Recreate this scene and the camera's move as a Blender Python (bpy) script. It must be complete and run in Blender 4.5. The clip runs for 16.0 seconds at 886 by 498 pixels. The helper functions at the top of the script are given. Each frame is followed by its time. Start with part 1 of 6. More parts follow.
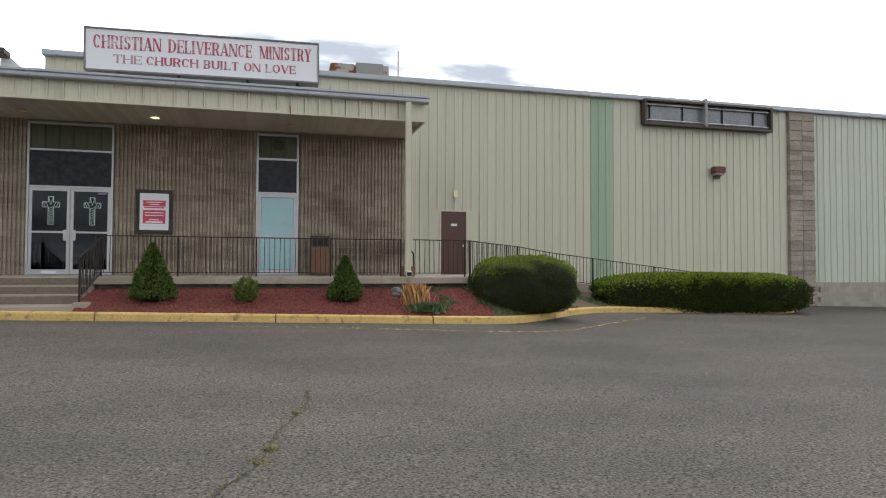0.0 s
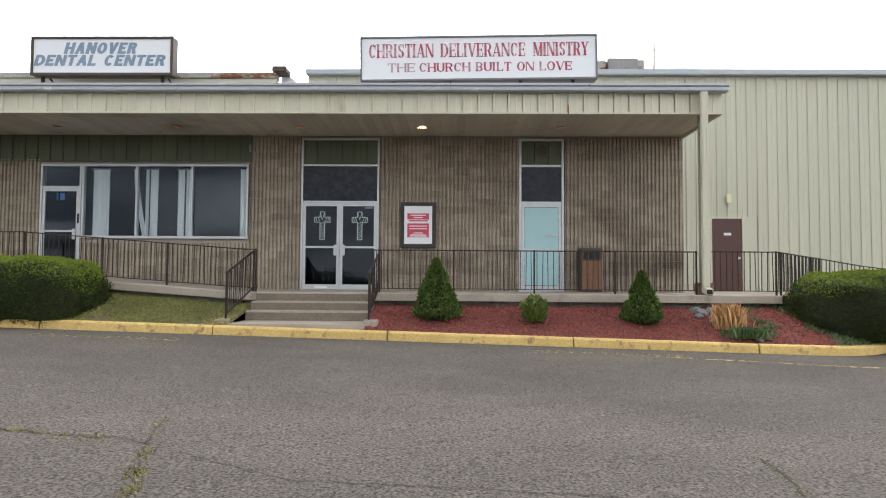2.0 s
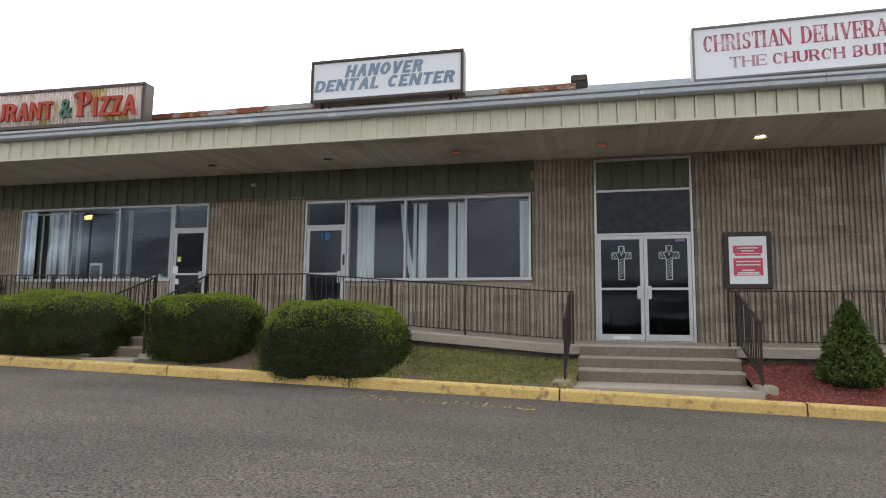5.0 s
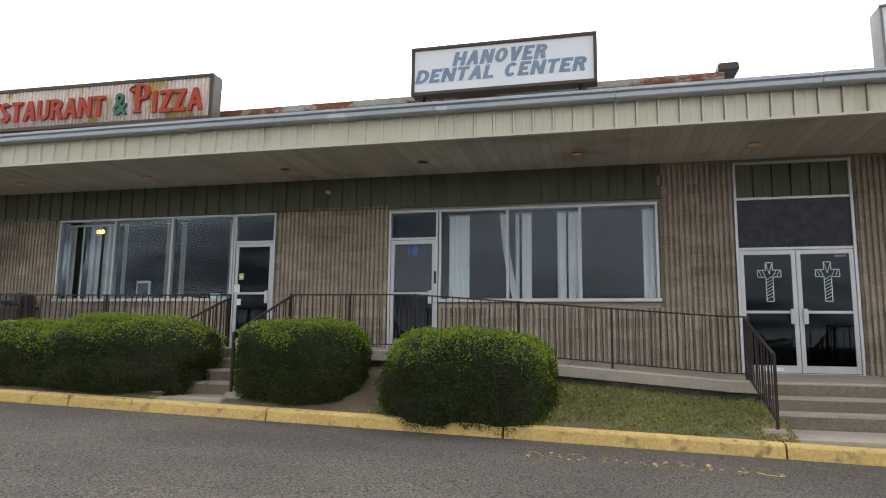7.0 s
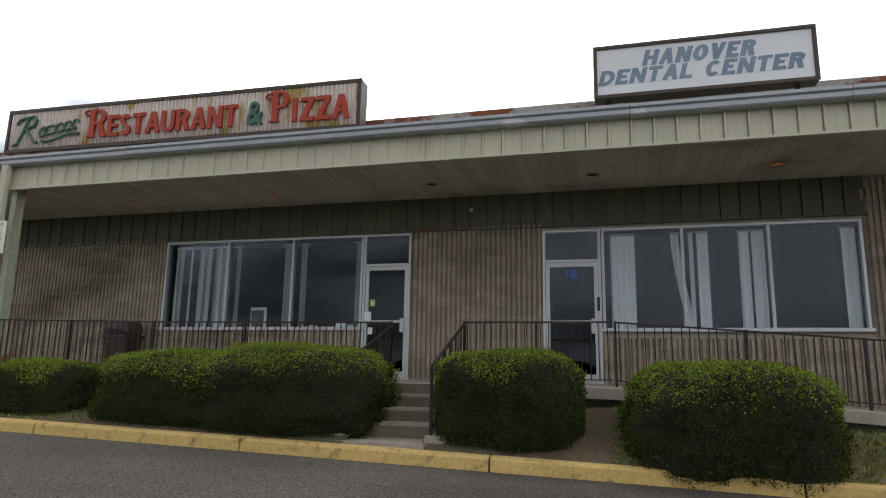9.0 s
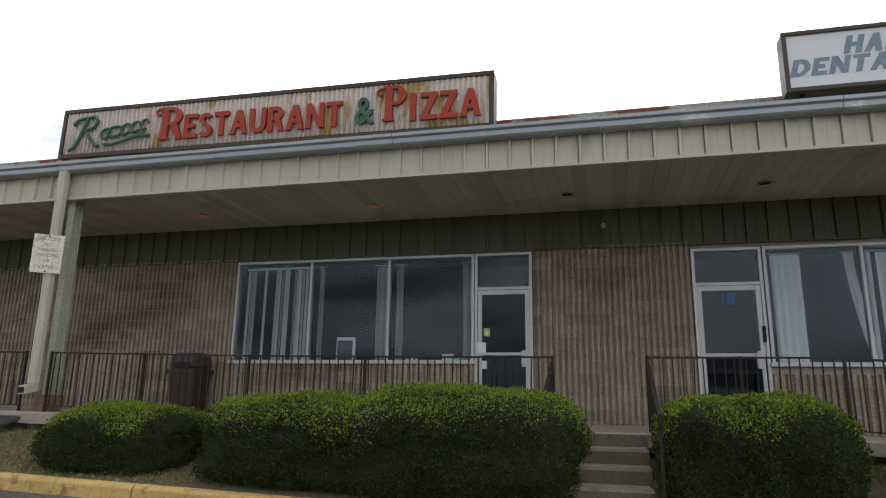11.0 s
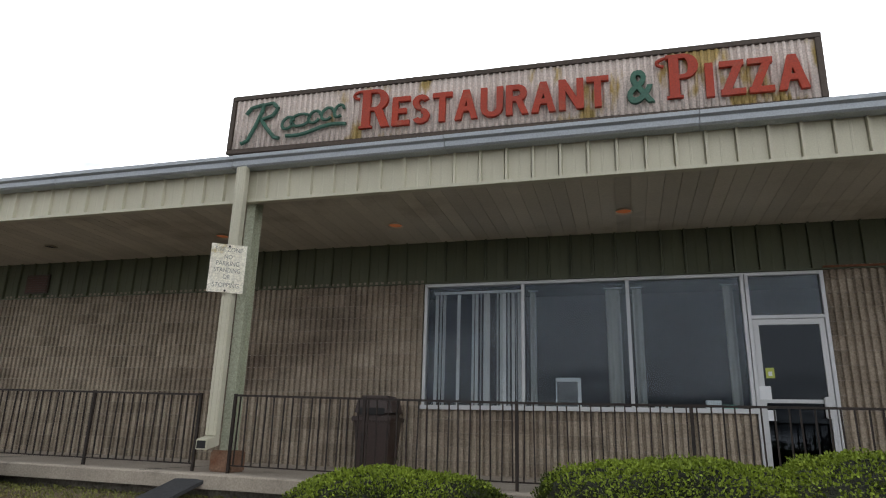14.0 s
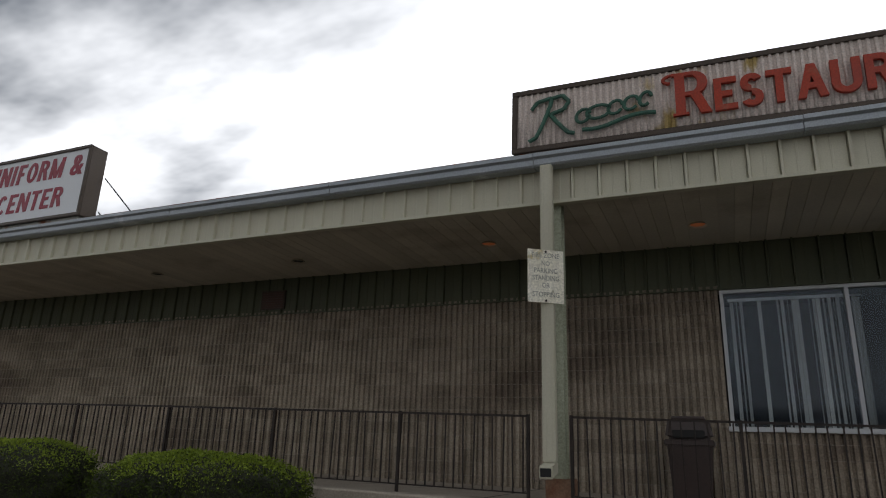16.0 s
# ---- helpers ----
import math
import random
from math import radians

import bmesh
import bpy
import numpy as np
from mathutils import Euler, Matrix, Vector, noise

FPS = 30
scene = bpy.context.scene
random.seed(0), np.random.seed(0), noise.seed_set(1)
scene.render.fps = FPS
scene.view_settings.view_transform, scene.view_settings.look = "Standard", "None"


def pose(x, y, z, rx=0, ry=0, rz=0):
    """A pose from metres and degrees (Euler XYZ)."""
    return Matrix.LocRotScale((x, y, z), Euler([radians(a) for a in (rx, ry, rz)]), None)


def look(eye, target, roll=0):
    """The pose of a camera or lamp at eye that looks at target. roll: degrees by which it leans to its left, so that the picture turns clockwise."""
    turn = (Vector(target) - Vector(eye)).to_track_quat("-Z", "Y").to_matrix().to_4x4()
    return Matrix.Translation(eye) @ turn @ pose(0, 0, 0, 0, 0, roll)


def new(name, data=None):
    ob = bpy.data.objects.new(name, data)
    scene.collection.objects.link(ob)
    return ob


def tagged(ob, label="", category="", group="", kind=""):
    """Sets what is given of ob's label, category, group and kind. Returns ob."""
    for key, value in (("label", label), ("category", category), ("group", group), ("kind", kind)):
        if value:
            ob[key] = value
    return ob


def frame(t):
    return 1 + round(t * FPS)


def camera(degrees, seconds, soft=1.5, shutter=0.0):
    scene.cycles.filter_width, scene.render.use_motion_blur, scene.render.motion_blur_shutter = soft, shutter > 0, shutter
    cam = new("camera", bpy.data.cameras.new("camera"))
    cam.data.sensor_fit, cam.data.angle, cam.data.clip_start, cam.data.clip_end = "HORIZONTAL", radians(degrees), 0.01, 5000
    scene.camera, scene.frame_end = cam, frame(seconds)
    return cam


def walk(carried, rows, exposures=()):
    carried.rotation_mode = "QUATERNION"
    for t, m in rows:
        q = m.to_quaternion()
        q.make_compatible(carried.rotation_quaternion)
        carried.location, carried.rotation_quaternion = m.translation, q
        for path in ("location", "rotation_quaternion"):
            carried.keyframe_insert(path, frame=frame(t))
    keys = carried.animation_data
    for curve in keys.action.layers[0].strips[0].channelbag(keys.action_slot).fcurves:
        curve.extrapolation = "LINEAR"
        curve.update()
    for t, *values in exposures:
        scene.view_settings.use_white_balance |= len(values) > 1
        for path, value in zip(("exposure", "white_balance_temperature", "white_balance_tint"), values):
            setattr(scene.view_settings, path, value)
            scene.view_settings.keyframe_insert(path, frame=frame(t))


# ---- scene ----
cam = camera(67.9, 16.0, 1.1)
PATH = [
    (0, (-0.654, 0.966, 1.693), (-0.152, 2.901, 1.754), 0.2),
    (0.5, (-1.196, 1.492, 1.737), (-0.861, 3.462, 1.806), 0.3),
    (1, (-1.731, 1.953, 1.785), (-1.538, 3.942, 1.862), 0.4),
    (1.5, (-2.233, 2.46, 1.802), (-2.161, 4.456, 1.89), 0.3),
    (2, (-2.743, 2.954, 1.776), (-2.782, 4.952, 1.871), 0.4),
    (2.5, (-3.403, 3.378, 1.804), (-3.533, 5.371, 1.914), 0.4),
    (3, (-4.044, 3.742, 1.822), (-4.29, 5.722, 1.959), 0.5),
    (3.5, (-4.682, 4.065, 1.822), (-5.029, 6.028, 1.987), 0.6),
    (4, (-5.334, 4.489, 1.777), (-5.765, 6.433, 1.972), 0.6),
    (6.5, (-8.498, 6.398, 1.99), (-8.987, 8.321, 2.244), 0.7),
    (7, (-9.234, 6.702, 2.029), (-9.706, 8.626, 2.304), 0.7),
    (7.5, (-10.065, 6.883, 1.99), (-10.536, 8.803, 2.29), 0.9),
    (8, (-10.825, 7.078, 1.976), (-11.311, 8.99, 2.304), 0.9),
    (8.5, (-11.567, 7.216, 1.983), (-12.077, 9.119, 2.333), 0.9),
    (9, (-12.266, 7.369, 2.014), (-12.781, 9.266, 2.384), 1.0),
    (11.5, (-15.772, 8.756, 2.284), (-16.243, 10.645, 2.744), 0.9),
    (12, (-16.411, 9.029, 2.328), (-16.893, 10.912, 2.801), 1.0),
    (12.5, (-17.035, 9.328, 2.35), (-17.524, 11.204, 2.842), 1.0),
    (13, (-17.696, 9.612, 2.376), (-18.195, 11.479, 2.889), 1.2),
    (13.5, (-18.305, 9.815, 2.402), (-18.826, 11.671, 2.937), 1.5),
    (14, (-19.095, 9.917, 2.418), (-19.614, 11.768, 2.971), 1.5),
    (14.5, (-19.899, 9.837, 2.401), (-20.418, 11.68, 2.978), 1.6),
    (15, (-20.666, 9.846, 2.367), (-21.234, 11.672, 2.95), 1.9),
    (15.5, (-21.462, 9.755, 2.42), (-22.135, 11.548, 2.996), 1.9),
    (16, (-22.192, 9.802, 2.48), (-22.955, 11.557, 3.062), 2.0),
]
walk(cam, [(t, look(eye, target, roll)) for t, eye, target, roll in PATH],
     [(0.0, 0.15), (1.0, 0.38), (2.0, 0.65), (3.0, 0.55), (4.0, 0.32), (5.2, 0.4), (6.5, 0.45), (7.5, 0.22), (9.0, -0.2), (10.2, -0.2), (11.5, -0.08), (13.0, 0.2), (14.0, 0.05), (14.5, -0.15), (15.0, -0.5), (15.5, -0.82), (16, -1.0)])

# ---- world, sun ----
world = bpy.data.worlds.new("overcast_world")
scene.world = world
world.use_nodes = True
wt = world.node_tree
wt.nodes.clear()
w_out = wt.nodes.new("ShaderNodeOutputWorld")
w_bg = wt.nodes.new("ShaderNodeBackground")
w_sky = wt.nodes.new("ShaderNodeTexSky")
w_sky.sky_type, w_sky.sun_disc, w_sky.sun_elevation, w_sky.sun_rotation = "NISHITA", False, radians(65), radians(18)
w_dim = wt.nodes.new("ShaderNodeMix")
w_dim.data_type, w_dim.blend_type = "RGBA", "MULTIPLY"
w_dim.inputs[0].default_value = 1.0
w_dim.inputs[7].default_value = (0.1, 0.1, 0.1, 1)
w_co = wt.nodes.new("ShaderNodeTexCoord")
w_sep = wt.nodes.new("ShaderNodeSeparateXYZ")
w_up = wt.nodes.new("ShaderNodeMath")
w_up.operation, w_up.inputs[1].default_value = "ADD", 0.22
w_abs = wt.nodes.new("ShaderNodeMath")
w_abs.operation = "ABSOLUTE"
w_div = wt.nodes.new("ShaderNodeVectorMath")
w_div.operation = "DIVIDE"
w_cmb = wt.nodes.new("ShaderNodeCombineXYZ")
w_map = wt.nodes.new("ShaderNodeMapping")
w_map.inputs["Scale"].default_value = (0.55, 1.0, 1.0)
w_noise = wt.nodes.new("ShaderNodeTexNoise")
w_noise.inputs["Scale"].default_value, w_noise.inputs["Detail"].default_value, w_noise.inputs["Roughness"].default_value = 1.35, 6.0, 0.55
w_ramp = wt.nodes.new("ShaderNodeValToRGB")
w_ramp.color_ramp.elements[0].position, w_ramp.color_ramp.elements[0].color = 0.40, (0.36, 0.39, 0.44, 1)
w_ramp.color_ramp.elements[1].position, w_ramp.color_ramp.elements[1].color = 0.57, (2.1, 2.13, 2.2, 1)
w_mix = wt.nodes.new("ShaderNodeMix")
w_mix.data_type = "RGBA"
w_mix.inputs[0].default_value = 0.93
# the veiled sun stands behind the buildings, so that side of the cloud is brighter
w_side = wt.nodes.new("ShaderNodeMapRange")
for k, value in zip((1, 2, 3, 4), (-1.0, 1.0, 0.60, 1.38)):
    w_side.inputs[k].default_value = value
w_tone = wt.nodes.new("ShaderNodeMix")
w_tone.data_type, w_tone.blend_type = "RGBA", "MULTIPLY"
w_tone.inputs[0].default_value = 1.0
for a, b in ((w_co.outputs["Generated"], w_sep.inputs[0]), (w_sep.outputs[2], w_abs.inputs[0]), (w_abs.outputs[0], w_up.inputs[0]),
             (w_up.outputs[0], w_cmb.inputs[0]), (w_up.outputs[0], w_cmb.inputs[1]), (w_up.outputs[0], w_cmb.inputs[2]),
             (w_co.outputs["Generated"], w_div.inputs[0]), (w_cmb.outputs[0], w_div.inputs[1]), (w_div.outputs[0], w_map.inputs["Vector"]), (w_map.outputs[0], w_noise.inputs["Vector"]),
             (w_noise.outputs[0], w_ramp.inputs[0]), (w_sky.outputs[0], w_dim.inputs[6]), (w_dim.outputs[2], w_mix.inputs[6]),
             (w_ramp.outputs[0], w_mix.inputs[7]), (w_sep.outputs[1], w_side.inputs[0]), (w_mix.outputs[2], w_tone.inputs[6]), (w_side.outputs[0], w_tone.inputs[7]), (w_tone.outputs[2], w_bg.inputs[0]), (w_bg.outputs[0], w_out.inputs[0])):
    wt.links.new(a, b)
w_bg.inputs[1].default_value = 1.1
sun = new("sun", bpy.data.lights.new("sun", "SUN"))
sun.data.energy, sun.data.angle, sun.data.color = 1.2, radians(30), (1.0, 0.96, 0.9)
sun.matrix_world = look((-8, 34, 40), (-14, 16, 0))


# ---- materials ----
def surf(name, base, dark, scale=3.0, rough=0.8, metal=0.0, bump=0.3, fine=60.0, amount=0.5, grain=0.25, pieces=0.0, stretch=(1, 1, 1), dist=0.01,
         third=None, third_scale=0.7, third_at=(0.58, 0.7), spec=0.5):
    """A procedural surface: broad stains, fine grain, a tint of its own for each piece, bump."""
    m = bpy.data.materials.new(name)
    m.use_nodes = True
    nt = m.node_tree
    n = nt.nodes
    bsdf = n["Principled BSDF"]
    geo = n.new("ShaderNodeNewGeometry")
    mp = n.new("ShaderNodeMapping")
    mp.inputs["Scale"].default_value = stretch
    nt.links.new(geo.outputs["Position"], mp.inputs["Vector"])

    def noise_at(s, detail=4.0, vector=mp.outputs[0]):
        t = n.new("ShaderNodeTexNoise")
        t.inputs["Scale"].default_value, t.inputs["Detail"].default_value, t.inputs["Roughness"].default_value = s, detail, 0.6
        nt.links.new(vector, t.inputs["Vector"])
        return t

    def mixed(fac, a, b, kind="MIX"):
        x = n.new("ShaderNodeMix")
        x.data_type, x.blend_type = "RGBA", kind
        for socket, value in ((x.inputs[0], fac), (x.inputs[6], a), (x.inputs[7], b)):
            if isinstance(value, (float, int, tuple)):
                socket.default_value = value if not isinstance(value, tuple) else (*value, 1)
            else:
                nt.links.new(value, socket)
        return x.outputs[2]

    def ranged(value, lo, hi, a=0.0, b=1.0):
        r = n.new("ShaderNodeMapRange")
        for k, v in zip((1, 2, 3, 4), (lo, hi, a, b)):
            r.inputs[k].default_value = v
        nt.links.new(value, r.inputs[0])
        return r.outputs[0]

    broad, small = noise_at(scale), noise_at(fine, 3.0, geo.outputs["Position"])
    colour = mixed(ranged(broad.outputs[0], 0.5 - amount / 2, 0.5 + amount / 2), dark, base)
    if third:
        colour = mixed(ranged(noise_at(third_scale).outputs[0], *third_at), colour, third)
    grey = ranged(small.outputs[0], 0.3, 0.7, 1 - grain, 1 + grain)
    colour = mixed(1.0, colour, grey, "MULTIPLY")
    if pieces:
        info = n.new("ShaderNodeObjectInfo")
        add = n.new("ShaderNodeMath")
        add.operation = "ADD"
        nt.links.new(info.outputs["Random"], add.inputs[0])
        nt.links.new(geo.outputs["Random Per Island"], add.inputs[1])
        wrap = n.new("ShaderNodeMath")
        wrap.operation = "FRACT"
        nt.links.new(add.outputs[0], wrap.inputs[0])
        colour = mixed(1.0, colour, ranged(wrap.outputs[0], 0, 1, 1 - pieces, 1 + pieces), "MULTIPLY")
    nt.links.new(colour, bsdf.inputs["Base Color"])
    bsdf.inputs["Metallic"].default_value = metal
    bsdf.inputs["Specular IOR Level"].default_value = spec
    nt.links.new(ranged(broad.outputs[0], 0.3, 0.7, max(rough - 0.1, 0.05), min(rough + 0.1, 1)), bsdf.inputs["Roughness"])
    if bump:
        bp = n.new("ShaderNodeBump")
        bp.inputs["Strength"].default_value, bp.inputs["Distance"].default_value = bump, dist
        nt.links.new(small.outputs[0], bp.inputs["Height"])
        nt.links.new(bp.outputs[0], bsdf.inputs["Normal"])
    return m


def plain(name, colour, rough=0.5, metal=0.0, glow=0.0, spec=0.5):
    m = bpy.data.materials.new(name)
    m.use_nodes = True
    b = m.node_tree.nodes["Principled BSDF"]
    b.inputs["Base Color"].default_value, b.inputs["Roughness"].default_value, b.inputs["Metallic"].default_value = (*colour, 1), rough, metal
    b.inputs["Specular IOR Level"].default_value = spec
    if glow:
        b.inputs["Emission Color"].default_value, b.inputs["Emission Strength"].default_value = (*colour, 1), glow
    return m


def glass_surf(name, tint, ior=1.35):
    m = bpy.data.materials.new(name)
    m.use_nodes = True
    nt = m.node_tree
    nt.nodes.clear()
    out, mix = nt.nodes.new("ShaderNodeOutputMaterial"), nt.nodes.new("ShaderNodeMixShader")
    clear, gloss, fres = nt.nodes.new("ShaderNodeBsdfTransparent"), nt.nodes.new("ShaderNodeBsdfGlossy"), nt.nodes.new("ShaderNodeFresnel")
    clear.inputs[0].default_value = (*tint, 1)
    gloss.inputs["Color"].default_value, gloss.inputs["Roughness"].default_value = (0.78, 0.88, 1.0, 1), 0.01
    fres.inputs[0].default_value = ior
    for a, b in ((fres.outputs[0], mix.inputs[0]), (clear.outputs[0], mix.inputs[1]), (gloss.outputs[0], mix.inputs[2]), (mix.outputs[0], out.inputs[0])):
        nt.links.new(a, b)
    return m


def worn(name, colour, wear_scale=9.0, keep=(0.42, 0.55), rough=0.8, grain=70.0):
    """Old road paint: flakes of it are gone."""
    m = surf(name, colour, tuple(0.75 * c for c in colour), 4, rough, 0, 0.2, grain)
    nt = m.node_tree
    bsdf, out = nt.nodes["Principled BSDF"], nt.nodes["Material Output"]
    geo, t, r = nt.nodes.new("ShaderNodeNewGeometry"), nt.nodes.new("ShaderNodeTexNoise"), nt.nodes.new("ShaderNodeMapRange")
    t.inputs["Scale"].default_value, t.inputs["Detail"].default_value, t.inputs["Roughness"].default_value = wear_scale, 8.0, 0.75
    r.inputs[1].default_value, r.inputs[2].default_value = keep
    nt.links.new(geo.outputs["Position"], t.inputs["Vector"])
    nt.links.new(t.outputs[0], r.inputs[0])
    nt.links.new(r.outputs[0], bsdf.inputs["Alpha"])
    return m


M_ASPHALT = surf("asphalt", (0.104, 0.091, 0.080), (0.066, 0.058, 0.050), 0.7, 0.95, 0, 0.6, 42, 0.35, 0.85, dist=0.015, third=(0.28, 0.26, 0.235), third_scale=52, third_at=(0.66, 0.76), spec=0.2, stretch=(0.5, 1, 1))
M_KERB = surf("kerb_yellow_paint", (0.58, 0.415, 0.155), (0.46, 0.32, 0.115), 2.2, 0.85, 0, 0.5, 28, 0.5, 0.16, third=(0.27, 0.185, 0.09), third_scale=5.5, third_at=(0.56, 0.68), spec=0.2)
M_CONC = surf("concrete", (0.40, 0.35, 0.285), (0.28, 0.24, 0.195), 1.6, 0.9, 0, 0.4, 50, 0.6, 0.2, third=(0.16, 0.14, 0.115), third_scale=2.2, third_at=(0.6, 0.78))
M_BLOCK = surf("fluted_block", (0.37, 0.315, 0.25), (0.265, 0.22, 0.17), 1.3, 0.95, 0, 0.9, 40, 0.55, 0.28, pieces=0.16, stretch=(0.6, 1, 1.6), dist=0.015, third=(0.15, 0.115, 0.088), third_scale=0.45, third_at=(0.52, 0.72), spec=0.15)
M_MORTAR = surf("mortar", (0.36, 0.32, 0.27), (0.27, 0.235, 0.195), 2, 0.95, 0, 0.5, 60)
M_GREEN = surf("green_panel", (0.105, 0.115, 0.068), (0.075, 0.085, 0.05), 1.2, 0.6, 0, 0.1, 60, 0.5, 0.1, pieces=0.10, stretch=(1, 1, 0.3))
M_FASCIA = surf("cream_metal", (0.58, 0.56, 0.44), (0.49, 0.47, 0.36), 1.2, 0.5, 0, 0.08, 60, 0.6, 0.07, pieces=0.03, stretch=(1, 1, 0.25), third=(0.30, 0.26, 0.15), third_scale=1.1, third_at=(0.66, 0.8))
M_SIDING = surf("cream_siding", (0.54, 0.53, 0.42), (0.47, 0.47, 0.36), 0.8, 0.5, 0, 0.05, 60, 0.6, 0.05, pieces=0.03, stretch=(1, 1, 0.12))
M_MINT = surf("faded_green_siding", (0.33, 0.42, 0.30), (0.26, 0.36, 0.25), 0.8, 0.5, 0, 0.05, 60, 0.6, 0.05, pieces=0.06, stretch=(1, 1, 0.15))
M_PALE = surf("bleached_siding", (0.50, 0.55, 0.46), (0.44, 0.48, 0.40), 0.8, 0.5, 0, 0.05, 60, 0.6, 0.05, pieces=0.04, stretch=(1, 1, 0.15))
M_TRIM = surf("cream_trim", (0.58, 0.56, 0.45), (0.50, 0.48, 0.37), 1.5, 0.5, 0, 0.05, 50, 0.5, 0.06)
M_SOFFIT = surf("soffit_metal", (0.60, 0.55, 0.46), (0.46, 0.42, 0.345), 0.7, 0.7, 0, 0.08, 40, 0.6, 0.08, pieces=0.10, third=(0.34, 0.29, 0.22), third_scale=0.8, third_at=(0.55, 0.75))
M_GUTTER = surf("galvanised_gutter", (0.43, 0.46, 0.49), (0.31, 0.34, 0.37), 1.8, 0.5, 0.35, 0.1, 50, 0.6, 0.12, stretch=(0.5, 1, 1), third=(0.62, 0.64, 0.66), third_scale=2.5, third_at=(0.62, 0.72))
M_ALU = surf("aluminium", (0.54, 0.55, 0.56), (0.42, 0.43, 0.44), 3, 0.42, 0.45, 0.05, 80, 0.5, 0.06)
M_IRON = surf("black_iron", (0.016, 0.014, 0.013), (0.034, 0.022, 0.017), 6, 0.6, 0.0, 0.3, 90, 0.5, 0.3, spec=0.3)
M_RUST = surf("rusty_sheet", (0.26, 0.085, 0.035), (0.13, 0.045, 0.022), 2.2, 0.9, 0, 0.5, 30, 0.6, 0.35, third=(0.36, 0.35, 0.31), third_scale=1.6, third_at=(0.47, 0.53), stretch=(0.6, 1, 1))
M_ROOF = surf("roof_membrane", (0.25, 0.25, 0.24), (0.17, 0.17, 0.165), 0.6, 0.9, 0, 0.3, 30)
M_BROWN = surf("brown_door_paint", (0.085, 0.033, 0.022), (0.065, 0.026, 0.018), 2, 0.5, 0, 0.1, 50, 0.5, 0.1)
# Near-black, with the dimness of unlit rooms put into the colour.
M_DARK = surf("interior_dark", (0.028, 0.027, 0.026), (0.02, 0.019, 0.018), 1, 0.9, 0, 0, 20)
M_GLASS = glass_surf("window_glass", (0.93, 0.95, 0.95))
M_DGLASS = glass_surf("tinted_glass", (0.20, 0.21, 0.22))
M_SIGNWHITE = surf("sign_face", (0.76, 0.78, 0.80), (0.68, 0.70, 0.73), 0.7, 0.45, 0, 0.03, 40, 0.6, 0.03)
M_BRONZE = surf("bronze_frame", (0.075, 0.055, 0.04), (0.055, 0.04, 0.03), 2, 0.5, 0.3, 0.1, 60)
M_BLACK = plain("black_void", (0.012, 0.012, 0.012), 0.8)


# ---- building helpers ----
def box(bm, x0, x1, y0, y1, z0, z1, bevel=0.0):
    r = bmesh.ops.create_cube(bm, size=1.0)
    for v in r["verts"]:
        v.co = Vector(((x0 + x1) / 2 + v.co.x * (x1 - x0), (y0 + y1) / 2 + v.co.y * (y1 - y0), (z0 + z1) / 2 + v.co.z * (z1 - z0)))
    if bevel:
        edges = list({e for v in r["verts"] for e in v.link_edges})
        bmesh.ops.bevel(bm, geom=edges, offset=bevel, segments=2, affect="EDGES")
    return bm


def boxed(x0, x1, y0, y1, z0, z1, bevel=0.0):
    return box(bmesh.new(), x0, x1, y0, y1, z0, z1, bevel)


def mesh_of(bm, name, material, smooth=False):
    me = bpy.data.meshes.new(name)
    bmesh.ops.recalc_face_normals(bm, faces=bm.faces)
    bm.to_mesh(me)
    bm.free()
    me.materials.append(material)
    if smooth:
        me.polygons.foreach_set("use_smooth", [True] * len(me.polygons))
    return me


def part(name, bm, material, parent=None, label="", smooth=False):
    ob = new(name, mesh_of(bm, name, material, smooth))
    if parent:
        ob.parent = parent
    if label:
        ob["label"] = label
    return ob


def piece(name, me, parent, m=None):
    ob = new(name, me)
    ob.parent = parent
    if m:
        ob.matrix_basis = m
    return ob


def thing(name, label, category, group="", kind="", at=(0, 0, 0)):
    ob = new(name)
    ob.empty_display_size = 0.2
    ob.location = at
    return tagged(ob, label, category, group, kind)


def raw(name, verts, faces, material, parent=None, smooth=False):
    me = bpy.data.meshes.new(name)
    me.from_pydata([tuple(v) for v in verts], [], faces)
    me.materials.append(material)
    if smooth:
        me.polygons.foreach_set("use_smooth", [True] * len(me.polygons))
    ob = new(name, me)
    if parent:
        ob.parent = parent
    return ob


def rod(bm, a, b, r, sides=8, r2=None):
    a, b = Vector(a), Vector(b)
    d = b - a
    m = Matrix.Translation((a + b) / 2) @ d.to_track_quat("Z", "Y").to_matrix().to_4x4()
    bmesh.ops.create_cone(bm, cap_ends=True, segments=sides, radius1=r, radius2=r if r2 is None else r2, depth=d.length, matrix=m)
    return bm


